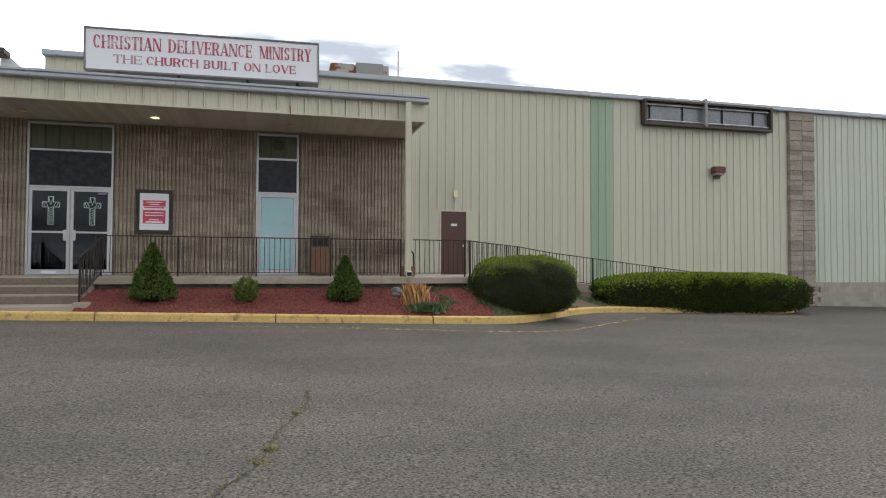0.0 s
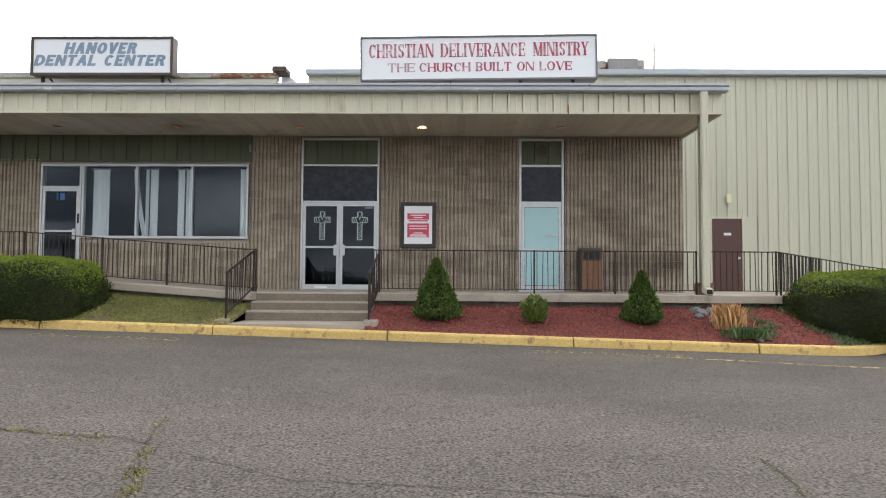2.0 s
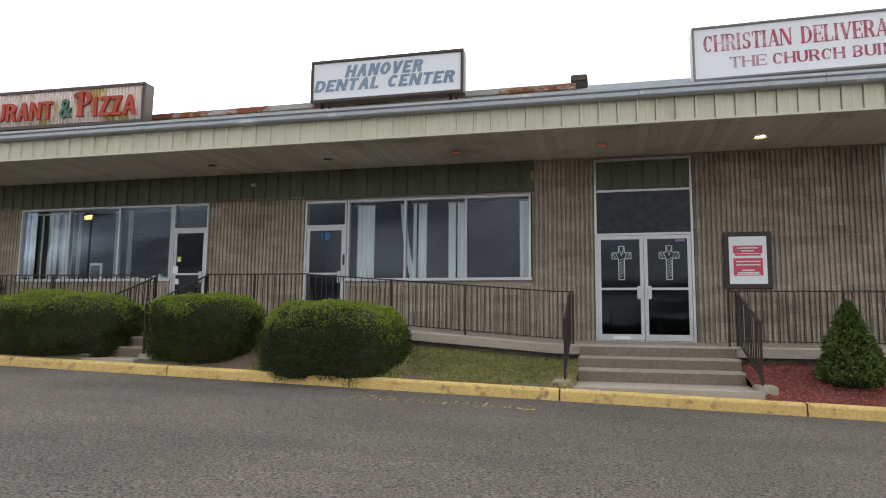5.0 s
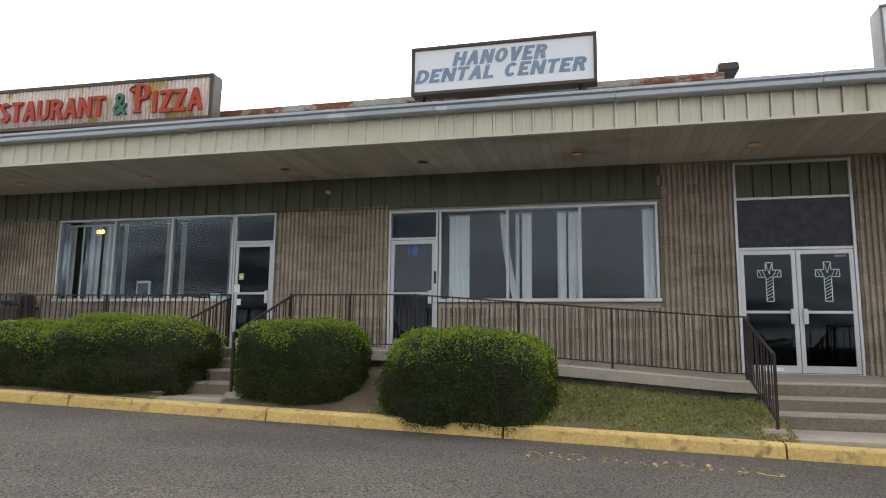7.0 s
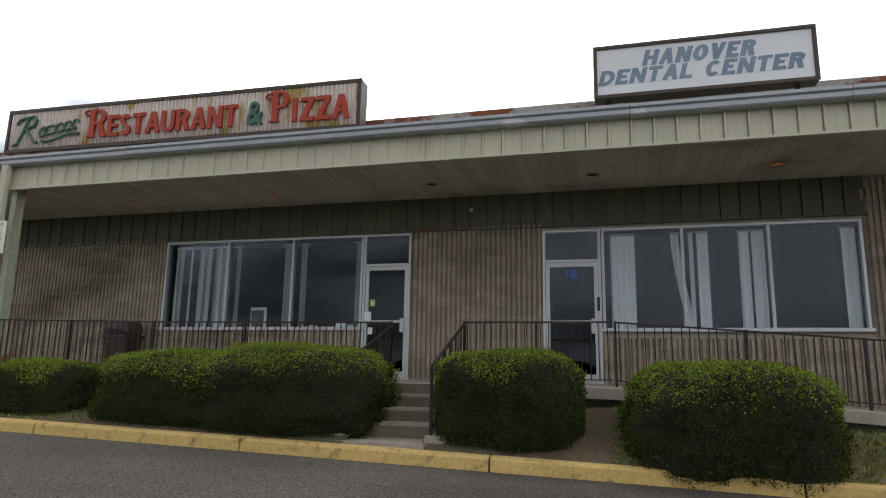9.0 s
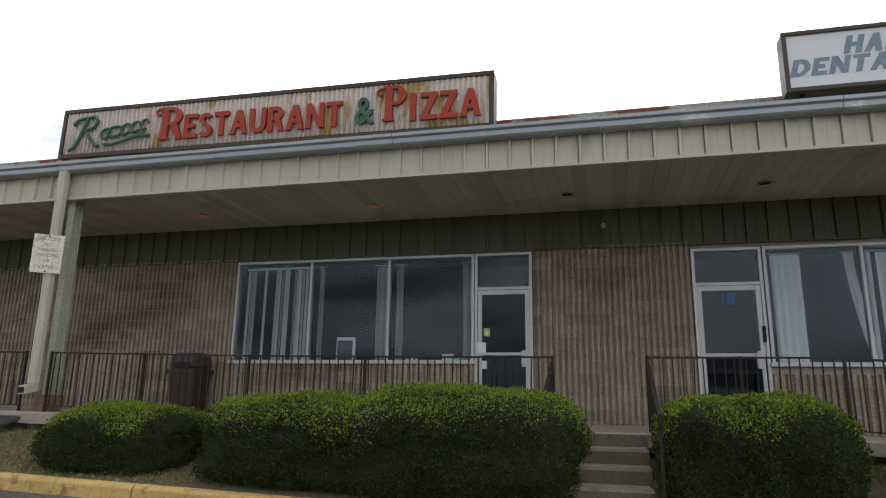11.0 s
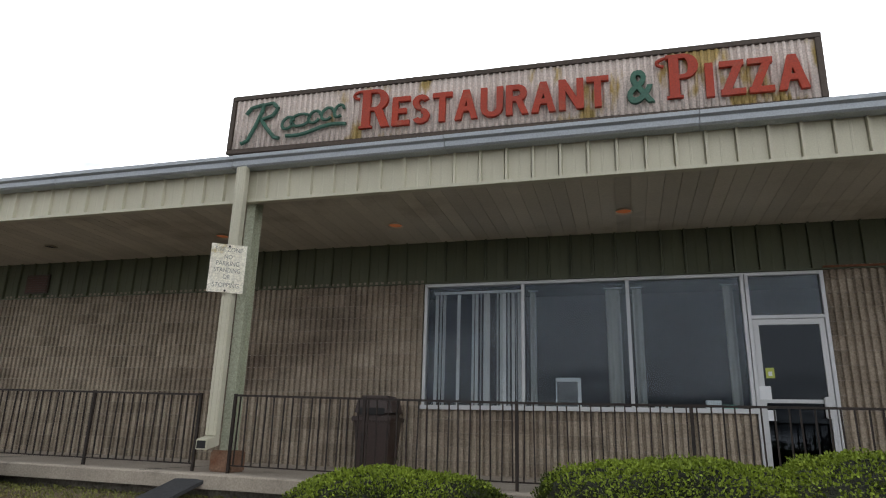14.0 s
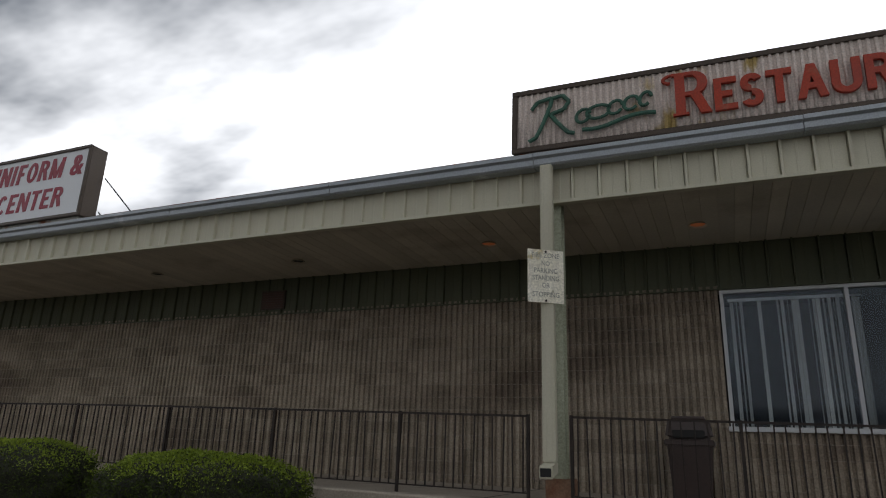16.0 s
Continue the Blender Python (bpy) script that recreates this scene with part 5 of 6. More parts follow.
def clipped_shape(u, v, size, power, lump, seed):
    """Points on a clipped hedge form: a rounded box with lumps. u, v in -1..1 on six sides, as unit directions."""
    d = np.stack([np.cos(v) * np.cos(u), np.cos(v) * np.sin(u), np.sin(v)], 1)
    r = (np.abs(d[:, 0]) ** power + np.abs(d[:, 1]) ** power + np.abs(d[:, 2]) ** power) ** (-1 / power)
    bumps = np.array([0.5 * noise.noise(Vector(p) * 14 + Vector((seed, seed, 0))) + noise.noise(Vector(p) * 2.6 + Vector((seed, 0, 0))) + 0.5 * noise.noise(Vector(p) * 6.5 + Vector((0, seed, 0))) for p in d])
    r = r * (1 + lump * bumps)
    return d * r[:, None] * np.array(size), d


def hedge(label, x, y, z0, size, count, power=3.2, lump=0.10, leaf=0.025, lit_share=0.55, turn=0.0, group="clipped hedges", name="hedge"):
    """A clipped bush: dark core with the inner shade in its colour, dark leaves all over, pale new shoots coloured as
    lit on the top.
    """
    b = thing(name, label, "bush", group, at=(x, y, z0))
    b.rotation_euler[2] = radians(turn)
    seed = x * 1.37 % 50
    count = int(count * 1.45)
    half = np.array(size) / 2
    lift = np.array([0, 0, half[2] * 0.94])
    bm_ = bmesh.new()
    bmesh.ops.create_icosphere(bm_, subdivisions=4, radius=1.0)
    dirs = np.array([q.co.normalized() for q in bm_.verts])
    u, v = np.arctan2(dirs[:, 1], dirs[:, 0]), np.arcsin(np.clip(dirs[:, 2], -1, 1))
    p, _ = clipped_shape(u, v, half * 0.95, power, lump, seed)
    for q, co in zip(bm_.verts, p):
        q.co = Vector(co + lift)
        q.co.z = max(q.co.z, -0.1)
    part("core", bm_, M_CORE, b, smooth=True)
    for k in range(5):
        a = k * 1.26 + seed
        part("stem", rod(bmesh.new(), (0.05 * math.cos(a), 0.05 * math.sin(a), -0.15), (0.4 * half[0] * math.cos(a), 0.4 * half[1] * math.sin(a), half[2]), 0.03, 6, 0.012), M_TWIG, b)
    w = rng.normal(0, 1, (count, 3)) * np.sqrt(np.array([half[1] * half[2], half[0] * half[2], half[0] * half[1]]))[None, :] ** 0.5
    w /= half[None, :] ** 0.25
    w /= np.linalg.norm(w, axis=1, keepdims=True)
    u, v = np.arctan2(w[:, 1], w[:, 0]), np.arcsin(np.clip(w[:, 2], -1, 1))
    p, d = clipped_shape(u, v, half, power, lump, seed)
    nrm = np.sign(d) * np.abs(d) ** (power - 1)
    nrm /= np.linalg.norm(nrm, axis=1, keepdims=True)
    p = p * rng.uniform(0.95, 1.012, (count, 1)) + lift
    keep = p[:, 2] > 0.02
    bare = np.array([noise.noise(Vector(q) * 2.1 + Vector((3, seed, 1))) for q in p]) > 0.6
    keep &= ~(bare & (nrm[:, 2] < 0.3))
    p, nrm = p[keep], nrm[keep]
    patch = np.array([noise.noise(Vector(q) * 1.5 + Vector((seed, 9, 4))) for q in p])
    # Height and upward slope pick the leaves coloured as lit from above.
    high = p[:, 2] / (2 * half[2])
    toplit = rng.uniform(0, 1, len(p)) < np.clip((high - 0.62 + 0.35 * patch + 0.25 * (lit_share - 0.5)) * 5, 0, 0.92) * np.clip(nrm[:, 2] * 3 + 0.35, 0, 1)
    cloud_part("foliage", p[~toplit], nrm[~toplit], leaf, M_LEAF, b)
    cloud_part("fresh_growth", p[toplit], nrm[toplit], leaf * 1.1, M_TOPLIT, b, 0.2)
    return b


def on_bank(x, y):
    return bank_z(x, y)


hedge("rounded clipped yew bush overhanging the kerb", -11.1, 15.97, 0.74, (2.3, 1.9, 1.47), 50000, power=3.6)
hedge("clipped yew bush beside the narrow steps", -13.7, 16.12, 0.97, (1.84, 1.62, 1.39), 40000, power=3.4, lit_share=0.5)
hedge("large clipped yew hedge with a raised shoulder by the steps", -16.8, 16.15, 1.02, (2.75, 1.75, 1.38), 44000, power=3.4, lit_share=0.7)
hedge("large clipped yew hedge grown into its neighbour", -18.7, 16.2, 1.06, (2.4, 1.75, 1.24), 40000, lit_share=0.5)
hedge("low clipped yew bush before the waste bin", -21.25, 16.2, 1.1, (2.2, 1.6, 1.04), 34000, power=2.7, lit_share=0.35)
hedge("dark clipped yew bush on the bank", -27.85, 16.1, 1.24, (2.7, 1.6, 1.14), 30000, power=2.7, lit_share=0.3)
hedge("dark clipped yew bush further along the bank", -31.3, 16.1, 1.32, (2.6, 1.6, 1.12), 24000, lit_share=0.3)
hedge("big rounded clipped yew bush at the kerb corner", 5.5, 16.6, 0.6, (2.6, 2.0, 1.45), 42000, power=3.0, lit_share=0.4)
hedge("long low clipped hedge along the ramp", 12.85, 19.4, 0.34, (7.7, 1.5, 1.26), 60000, power=4, lump=0.05, leaf=0.06, lit_share=0.6)


def cone_tree(label, x, y, z0, h, w, count):
    c = thing("dwarf_conifer", label, "shrub", "dwarf conifers", at=(x, y, z0))
    part("trunk", rod(bmesh.new(), (0, 0, -0.1), (0, 0, h * 0.8), 0.04, 6, 0.01), M_TWIG, c)

    def radius(t):
        return w / 2 * (np.clip(t / 0.12, 0, 1) ** 0.5) * (1 - t) ** 0.82 * 1.18

    t = rng.uniform(0.01, 1, count) ** 1.15
    a = rng.uniform(0, 2 * np.pi, count)
    lump = np.array([noise.noise(Vector((math.cos(q) * 2.2, math.sin(q) * 2.2, s * 5 + x))) for q, s in zip(a, t)])
    r = radius(t) * (1 + 0.22 * lump) * rng.uniform(0.85, 1.05, count)
    p = np.stack([r * np.cos(a), r * np.sin(a), t * h], 1)
    nrm = np.stack([np.cos(a), np.sin(a), np.full(count, 0.45)], 1)
    cloud_part("foliage", p, nrm, 0.055, M_CONIFER, c, 0.3, 0.5)
    bm_ = bmesh.new()
    rings = []
    for s in np.linspace(0.0, 0.96, 9):
        rr = float(radius(np.array([max(s, 0.03)]))[0]) * 0.9
        rings.append([bm_.verts.new((rr * math.cos(q), rr * math.sin(q), s * h)) for q in np.linspace(0, 2 * math.pi, 14, endpoint=False)])
    for A, B in zip(rings, rings[1:]):
        for i in range(14):
            bm_.faces.new((A[i], A[(i + 1) % 14], B[(i + 1) % 14], B[i]))
    bm_.faces.new(rings[-1])
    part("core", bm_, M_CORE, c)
    return c


M_CONIFER = surf("conifer_needles", (0.085, 0.13, 0.024), (0.05, 0.085, 0.016), 3, 0.65, 0, 0, 30, 0.5, 0.2, pieces=0.4, spec=0.3)
M_YELLOWLEAF = surf("yellow_green_leaf", (0.13, 0.17, 0.03), (0.07, 0.11, 0.02), 5, 0.6, 0, 0, 30, pieces=0.4)
cone_tree("dense green dwarf conifer in the mulch bed", -3.13, 16.15, 0.98, 1.22, 0.86, 9000)
cone_tree("smaller dense dwarf conifer with a narrow tip", 0.98, 16.2, 0.93, 1.04, 0.74, 7500)


def tuft_bush(name, label, x, y, z0, h, w, count, material, size, arch=0.3):
    b = thing(name, label, "shrub", at=(x, y, z0))
    a, q = rng.uniform(0, 2 * np.pi, count), rng.uniform(0, 1, count) ** 0.5
    t = rng.uniform(0.1, 1, count)
    r = q * w / 2 * (0.5 + 0.6 * np.sin(t * np.pi * 0.62))
    p = np.stack([r * np.cos(a), r * np.sin(a), t * h * (1 - arch * q * q)], 1)
    nrm = np.stack([np.cos(a) * q, np.sin(a) * q, np.full(count, 0.8)], 1)
    cloud_part("foliage", p, nrm, size, material, b, 0.3, 0.4)
    for k in range(7):
        an = k * 0.9
        part("stem", rod(bmesh.new(), (0, 0, -0.05), (w * 0.3 * math.cos(an), w * 0.3 * math.sin(an), h * 0.75), 0.008, 5, 0.004), M_TWIG, b)
    return b


def blade_part(name, spots, h, w, material, parent, lean=0.4, sway=0.3):
    """Grass blades standing at the spots."""
    n_ = len(spots)
    d = np.stack([rng.normal(0, lean, n_), rng.normal(0, lean, n_), np.ones(n_)], 1)
    d /= np.linalg.norm(d, axis=1, keepdims=True)
    a = rng.uniform(0, np.pi, n_)
    s = np.stack([np.cos(a), np.sin(a), np.zeros(n_)], 1) * w
    hh = h * rng.uniform(0.5, 1.3, (n_, 1))
    bend = np.stack([rng.normal(0, sway, n_), rng.normal(0, sway, n_), np.full(n_, -0.1)], 1) * hh
    v_ = np.stack([spots - s, spots + s, spots + d * hh * 0.6 + s * 0.6, spots + d * hh + bend], 1).reshape(-1, 3)
    i = np.arange(n_)[:, None] * 4
    f_ = np.concatenate([i + [0, 1, 2], i + [0, 2, 3]], 0)
    return raw(name, v_.tolist(), f_.tolist(), material, parent)


tuft_bush("small_shrub", "small bright yellow-green shrub in the mulch bed", -1.19, 15.95, 0.93, 0.54, 0.46, 1300, M_YELLOWLEAF, 0.075)
M_STRAW = surf("dry_straw", (0.52, 0.30, 0.13), (0.40, 0.22, 0.09), 5, 0.8, 0, 0, 30, pieces=0.35)
M_GRASS = surf("grass_blade", (0.19, 0.195, 0.045), (0.13, 0.14, 0.034), 1.5, 0.7, 0, 0, 30, 0.5, 0.2, pieces=0.4, third=(0.32, 0.25, 0.11), third_scale=0.9, third_at=(0.52, 0.72))
M_LUSH = surf("lush_grass", (0.075, 0.13, 0.04), (0.05, 0.09, 0.028), 3, 0.7, 0, 0, 30, pieces=0.35)
orn = thing("ornamental_grass", "tuft of dry straw-coloured ornamental grass", "grass tuft", at=(2.55, 15.9, bank_z(2.55, 15.9)))
blade_part("blades", np.stack([rng.normal(0, 0.10, 900), rng.normal(0, 0.10, 900), np.zeros(900)], 1), 0.46, 0.005, M_STRAW, orn, 0.14, 0.1)
low = thing("green_tuft", "low tuft of green blades by the kerb", "grass tuft", at=(2.78, 15.55, bank_z(2.78, 15.55)))
blade_part("blades", np.stack([rng.normal(0, 0.16, 1400), rng.normal(0, 0.11, 1400), np.zeros(1400)], 1), 0.20, 0.006, M_LUSH, low, 0.3, 0.2)


def scatter(x0, x1, count, gate=None):
    out = []
    while len(out) < count:
        x = rng.uniform(x0, x1)
        a, b_ = kerb_y(x) + 0.16, back_y(x)
        if b_ - a < 0.3:
            continue
        y = rng.uniform(a, b_)
        if gate and not gate(x, y):
            continue
        out.append((x, y, bank_z(x, y)))
    return np.array(out)


def thin(x, y):
    return noise.noise(Vector((x * 0.9, y * 1.4, 2.0))) > -0.5


lawn = blade_part("lawn_grass", scatter(-12.4, -7.05, 26000, thin), 0.05, 0.004, M_GRASS, None, 0.6)
tagged(lawn, "short patchy dry grass on the bank", "grass", kind="stuff")
lawn2 = blade_part("bank_grass", scatter(-34, -19.8, 22000, thin), 0.05, 0.004, M_GRASS, None, 0.6)
tagged(lawn2, "short patchy grass on the bank below the railing", "grass", kind="stuff")
weeds = blade_part("corner_weeds", scatter(3.2, 9.0, 5000, lambda x, y: noise.noise(Vector((x * 1.2, y * 1.2, 5.0))) > 0.05), 0.08, 0.005, M_LUSH, None, 0.6)
tagged(weeds, "sparse weeds on the corner bank", "weeds", kind="stuff")

# bark mulch
M_CHIP = surf("red_bark_chip", (0.25, 0.062, 0.046), (0.16, 0.042, 0.032), 4, 0.95, 0, 0.3, 40, 0.5, 0.3, pieces=0.5)
sp = scatter(-4.45, 4.35, 11000)
n_ = len(sp)
a = rng.uniform(0, np.pi, n_)
ln, wd = rng.uniform(0.015, 0.05, n_)[:, None], rng.uniform(0.006, 0.014, n_)[:, None]
d = np.stack([np.cos(a), np.sin(a), rng.normal(0.05, 0.3, n_)], 1)
s = np.stack([-np.sin(a), np.cos(a), rng.normal(0, 0.3, n_)], 1)
up = np.array([0, 0, 0.012])
v_ = np.stack([sp - d * ln, sp + s * wd + up * 0.5, sp + d * ln, sp - s * wd + up, sp + up * 2], 1).reshape(-1, 3)
i = np.arange(n_)[:, None] * 5
mulch = raw("bark_mulch", v_.tolist(), np.concatenate([i + [0, 1, 4], i + [1, 2, 4], i + [2, 3, 4], i + [3, 0, 4]], 0).tolist(), M_CHIP)
tagged(mulch, "loose red bark mulch chips", "mulch", kind="stuff")

# ---- curtains and blinds behind the glass ----
M_CURTAIN = surf("white_curtain", (0.84, 0.86, 0.86), (0.74, 0.76, 0.76), 2, 0.9, 0, 0, 60, 0.5, 0.03, stretch=(6, 1, 0.4))
M_BLIND = surf("grey_blind", (0.66, 0.66, 0.64), (0.5, 0.5, 0.49), 2, 0.8, 0, 0.02, 60, pieces=0.2)


M_SHEER = surf("grey_sheer", (0.34, 0.34, 0.32), (0.24, 0.24, 0.23), 2, 0.9, 0, 0, 60, 0.5, 0.05, stretch=(6, 1, 0.4))


def curtain(label, x0, x1, z0, z1, y=W + 0.22, tie=0.0, cloth=M_CURTAIN):
    c = thing("curtain", label, "curtain", "shop curtains")
    bm_ = bmesh.new()
    n2 = max(8, int((x1 - x0) / 0.02))
    rows2 = []
    for j in range(9):
        t = j / 8
        z = z1 + (z0 - z1) * t
        pull = tie * math.sin(t * math.pi) * 0.5
        rows2.append([bm_.verts.new((x0 + (x1 - x0) * (k / n2) * (1 - pull), y + 0.03 * math.sin((x0 + (x1 - x0) * k / n2) * 58) * (0.6 + 0.4 * t), z)) for k in range(n2 + 1)])
    for A, B in zip(rows2, rows2[1:]):
        for k in range(n2):
            bm_.faces.new((A[k], A[k + 1], B[k + 1], B[k]))
    part("cloth", bm_, cloth, c, smooth=True)
    part("curtain_rod", rod(bmesh.new(), (x0 - 0.03, y, z1 + 0.02), (x1 + 0.03, y, z1 + 0.02), 0.012, 8), M_ALU, c)
    return c


for a, b in ((-12.42, -11.97), (-11.0, -10.92), (-10.86, -10.66), (-10.14, -9.96), (-9.92, -9.7), (-8.46, -8.22)):
    curtain("white gathered curtain behind the dental office glass", a, b, 2.86, 4.66)
drape = curtain("white curtain drawn aside behind the dental office glass", -11.32, -11.18, 2.86, 4.66)
for q in drape.children[0].data.vertices:
    q.co.x += 0.26 * ((4.66 - q.co.z) / 1.8) ** 1.6
for a, b in ((-20.52, -20.40), (-19.35, -19.08), (-18.95, -18.78), (-17.66, -17.48)):
    curtain("narrow pale curtain behind the restaurant glass", a, a + (b - a) * 0.8, 2.9, 4.7, cloth=M_SHEER)
bl = thing("vertical_blind", "grey vertical slat blind behind the restaurant window", "blind", at=(-22.1, W + 0.2, 2.92))
part("track", boxed(0, 1.5, -0.02, 0.02, 1.78, 1.82), M_ALU, bl)
slat_me = mesh_of(boxed(-0.026, 0.026, -0.001, 0.001, 0, 1.77), "slat", M_BLIND)
for i, dx in enumerate((0.05, 0.12, 0.18, 0.42, 0.66, 0.72, 0.79, 0.86, 0.91, 1.06, 1.12, 1.17, 1.24, 1.31, 1.36, 1.41)):
    piece("slat", slat_me, bl, pose(dx, 0, 0, 0, 0, (25, 70, 40, 10, 60, 35, 80, 20)[i % 8]))

# ---- decals and notices on doors ----
M_DECAL = surf("frosted_decal", (0.55, 0.64, 0.62), (0.42, 0.52, 0.50), 8, 0.6, 0, 0, 40)


def strip(bm, x0, z0, x1, z1, y, w=0.014):
    a, b = Vector((x0, 0, z0)), Vector((x1, 0, z1))
    d = (b - a).normalized()
    s = Vector((-d.z, 0, d.x)) * w / 2
    vs = [bm.verts.new(p + Vector((0, yy, 0))) for yy in (y, y + 0.0015) for p in (a - s, b - s, b + s, a + s)]
    for k in range(4):
        bm.faces.new((vs[k], vs[(k + 1) % 4], vs[4 + (k + 1) % 4], vs[4 + k]))
    bm.faces.new(vs[3::-1])
    bm.faces.new(vs[4:])


for cx in (-6.23, -5.25):
    bm = bmesh.new()
    yy = W + 0.0075
    outline = [(-0.06, 2.82), (0.06, 2.82), (0.06, 3.27), (0.2, 3.27), (0.2, 3.40), (0.06, 3.40), (0.06, 3.54), (-0.06, 3.54), (-0.06, 3.40), (-0.2, 3.40), (-0.2, 3.27), (-0.06, 3.27), (-0.06, 2.82)]
    for p, q in zip(outline, outline[1:]):
        strip(bm, cx + p[0], p[1], cx + q[0], q[1], yy, 0.015)
    for k in range(7):
        strip(bm, cx - 0.05, 2.86 + k * 0.06, cx + 0.05, 2.92 + k * 0.06 * 1.02, yy, 0.011)
    for sx in (-1, 1):
        for k in range(2):
            strip(bm, cx + sx * (0.07 + k * 0.06), 3.29, cx + sx * (0.12 + k * 0.06), 3.39, yy, 0.011)
        strip(bm, cx, 3.33, cx + sx * 0.05, 3.52, yy, 0.011)
    cross = part("cross_decal", bm, M_DECAL, d1, "white ornamental cross decal")
part("notice", boxed(-5.12, -4.92, W + 0.004, W + 0.0075, 3.63, 3.67), plain("violet_sticker", (0.25, 0.16, 0.35)), d1)
part("letter_plate", boxed(-6.42, -6.08, W - 0.014, W - 0.0105, 1.55, 1.61), M_SIGNWHITE, d1)
part("number_bar", boxed(-13.26, -13.22, W + 0.004, W + 0.0075, 3.82, 4.0), plain("blue_vinyl", (0.04, 0.13, 0.36)), d3, "blue vinyl bars on the glass")
part("number_bar", boxed(-13.17, -13.05, W + 0.004, W + 0.0075, 3.82, 4.0), plain("blue_vinyl", (0.04, 0.13, 0.36)), d3, "blue vinyl bars on the glass")
part("lock_plate", boxed(-12.68, -12.63, W - 0.045, W - 0.012, 3.2, 3.46, 0.006), M_BLACK, d3)
M_LIME = plain("lime_sticker", (0.45, 0.50, 0.10), 0.6)
part("notice", boxed(-17.23, -17.12, W + 0.003, W + 0.006, 3.33, 3.47), M_LIME, d4)
part("notice", boxed(-17.2, -17.15, W + 0.001, W + 0.0028, 3.36, 3.42), M_SIGNWHITE, d4)
part("notice", boxed(-17.345, -17.19, W - 0.016, W - 0.0125, 3.04, 3.22), M_SIGNWHITE, d4)
part("notice", boxed(-17.28, -17.16, W + 0.003, W + 0.0075, 2.76, 2.9), M_SIGNWHITE, d4)

# ---- small things in the restaurant window ----
stand = thing("display_frame", "white angled display frame standing in the restaurant window", "display frame", at=(-19.95, W + 0.32, 2.0))
part("top_bar", boxed(-0.2, 0.18, -0.02, 0.02, 1.30, 1.36, 0.004), M_SIGNWHITE, stand)
part("post", boxed(0.13, 0.18, -0.02, 0.02, -0.12, 1.299, 0.004), M_SIGNWHITE, stand)
part("post", boxed(-0.2, -0.185, -0.02, 0.02, -0.12, 1.299, 0.004), M_SIGNWHITE, stand)
part("panel", boxed(-0.184, 0.129, -0.004, 0.004, -0.1, 1.29), surf("smoked_panel", (0.05, 0.055, 0.06), (0.04, 0.043, 0.047), 2, 0.3, 0, 0, 20), stand, "smoked dark panel")
small = thing("paper_cup_stack", "small white paper things on the window ledge", "cups", at=(-18.6, W + 0.18, 2.88))
for k in range(3):
    part("cup", rod(bmesh.new(), (-0.09 + k * 0.09, 0, 0), (-0.09 + k * 0.09, 0, 0.07 + 0.015 * (k % 2)), 0.026, 10, 0.034), M_SIGNWHITE, small)
carton = thing("carton", "white and green carton on the restaurant window sill", "box", at=(-17.82, W + 0.18, 2.88))
part("box", boxed(-0.2, 0.0, -0.06, 0.06, 0, 0.15, 0.004), M_SIGNWHITE, carton)
part("green_box", boxed(0.01, 0.2, -0.06, 0.06, 0, 0.09, 0.004), plain("mint_card", (0.20, 0.55, 0.45)), carton)
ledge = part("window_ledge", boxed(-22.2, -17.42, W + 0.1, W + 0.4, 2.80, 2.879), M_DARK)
tagged(ledge, "dark inner ledge of the restaurant window", "ledge", kind="structure")

# ---- wall odds and ends ----
strip_ob = tagged(part("rusty_strip", boxed(-16.36, -14.98, W - 0.085, W - 0.04, 4.855, 4.88), M_RUST), "rusty metal strip on top of the blocks", "metal strip", kind="structure")
eye_lamp = thing("wall_lamp", "small pale lamp fixed to the green panels", "lamp")
part("base", rod(bmesh.new(), (-15.1, W - 0.07, 5.24), (-15.1, W - 0.02, 5.24), 0.05, 12), M_TRIM, eye_lamp)
part("head", rod(bmesh.new(), (-15.1, W - 0.16, 5.22), (-15.1, W - 0.07, 5.24), 0.035, 12), M_TRIM, eye_lamp)
joint = part("control_joint", boxed(1.72, 1.745, W - 0.045, W + 0.0, 1.5, 5.5), M_MORTAR, shop_wall)
rack = thing("bike_rack", "low black tube rack by the service door", "rack", at=(3.55, 22.2, 1.5))
bm = bmesh.new()
pts = [(-0.35, 0, 0), (-0.35, 0, 0.72), (-0.28, 0, 0.83), (0.18, 0, 0.83), (0.30, 0, 0.70), (0.32, 0, 0)]
for p, q in zip(pts, pts[1:]):
    rod(bm, p, q, 0.025, 8)
part("hoop", bm, M_IRON, rack)
part("cross_tube", rod(bmesh.new(), (-0.35, 0, 0.3), (0.31, 0, 0.26), 0.02, 8), M_IRON, rack)

vent = thing("wall_vent", "dark round fan vent in the panel above a door", "vent")
part("grille", rod(bmesh.new(), (-0.52, W + 0.0, 5.16), (-0.52, W + 0.045, 5.16), 0.15, 16), M_BRONZE, vent)
part("rim", boxed(-0.69, -0.35, W + 0.008, W + 0.048, 4.98, 5.34, 0.01), M_GREEN, vent)

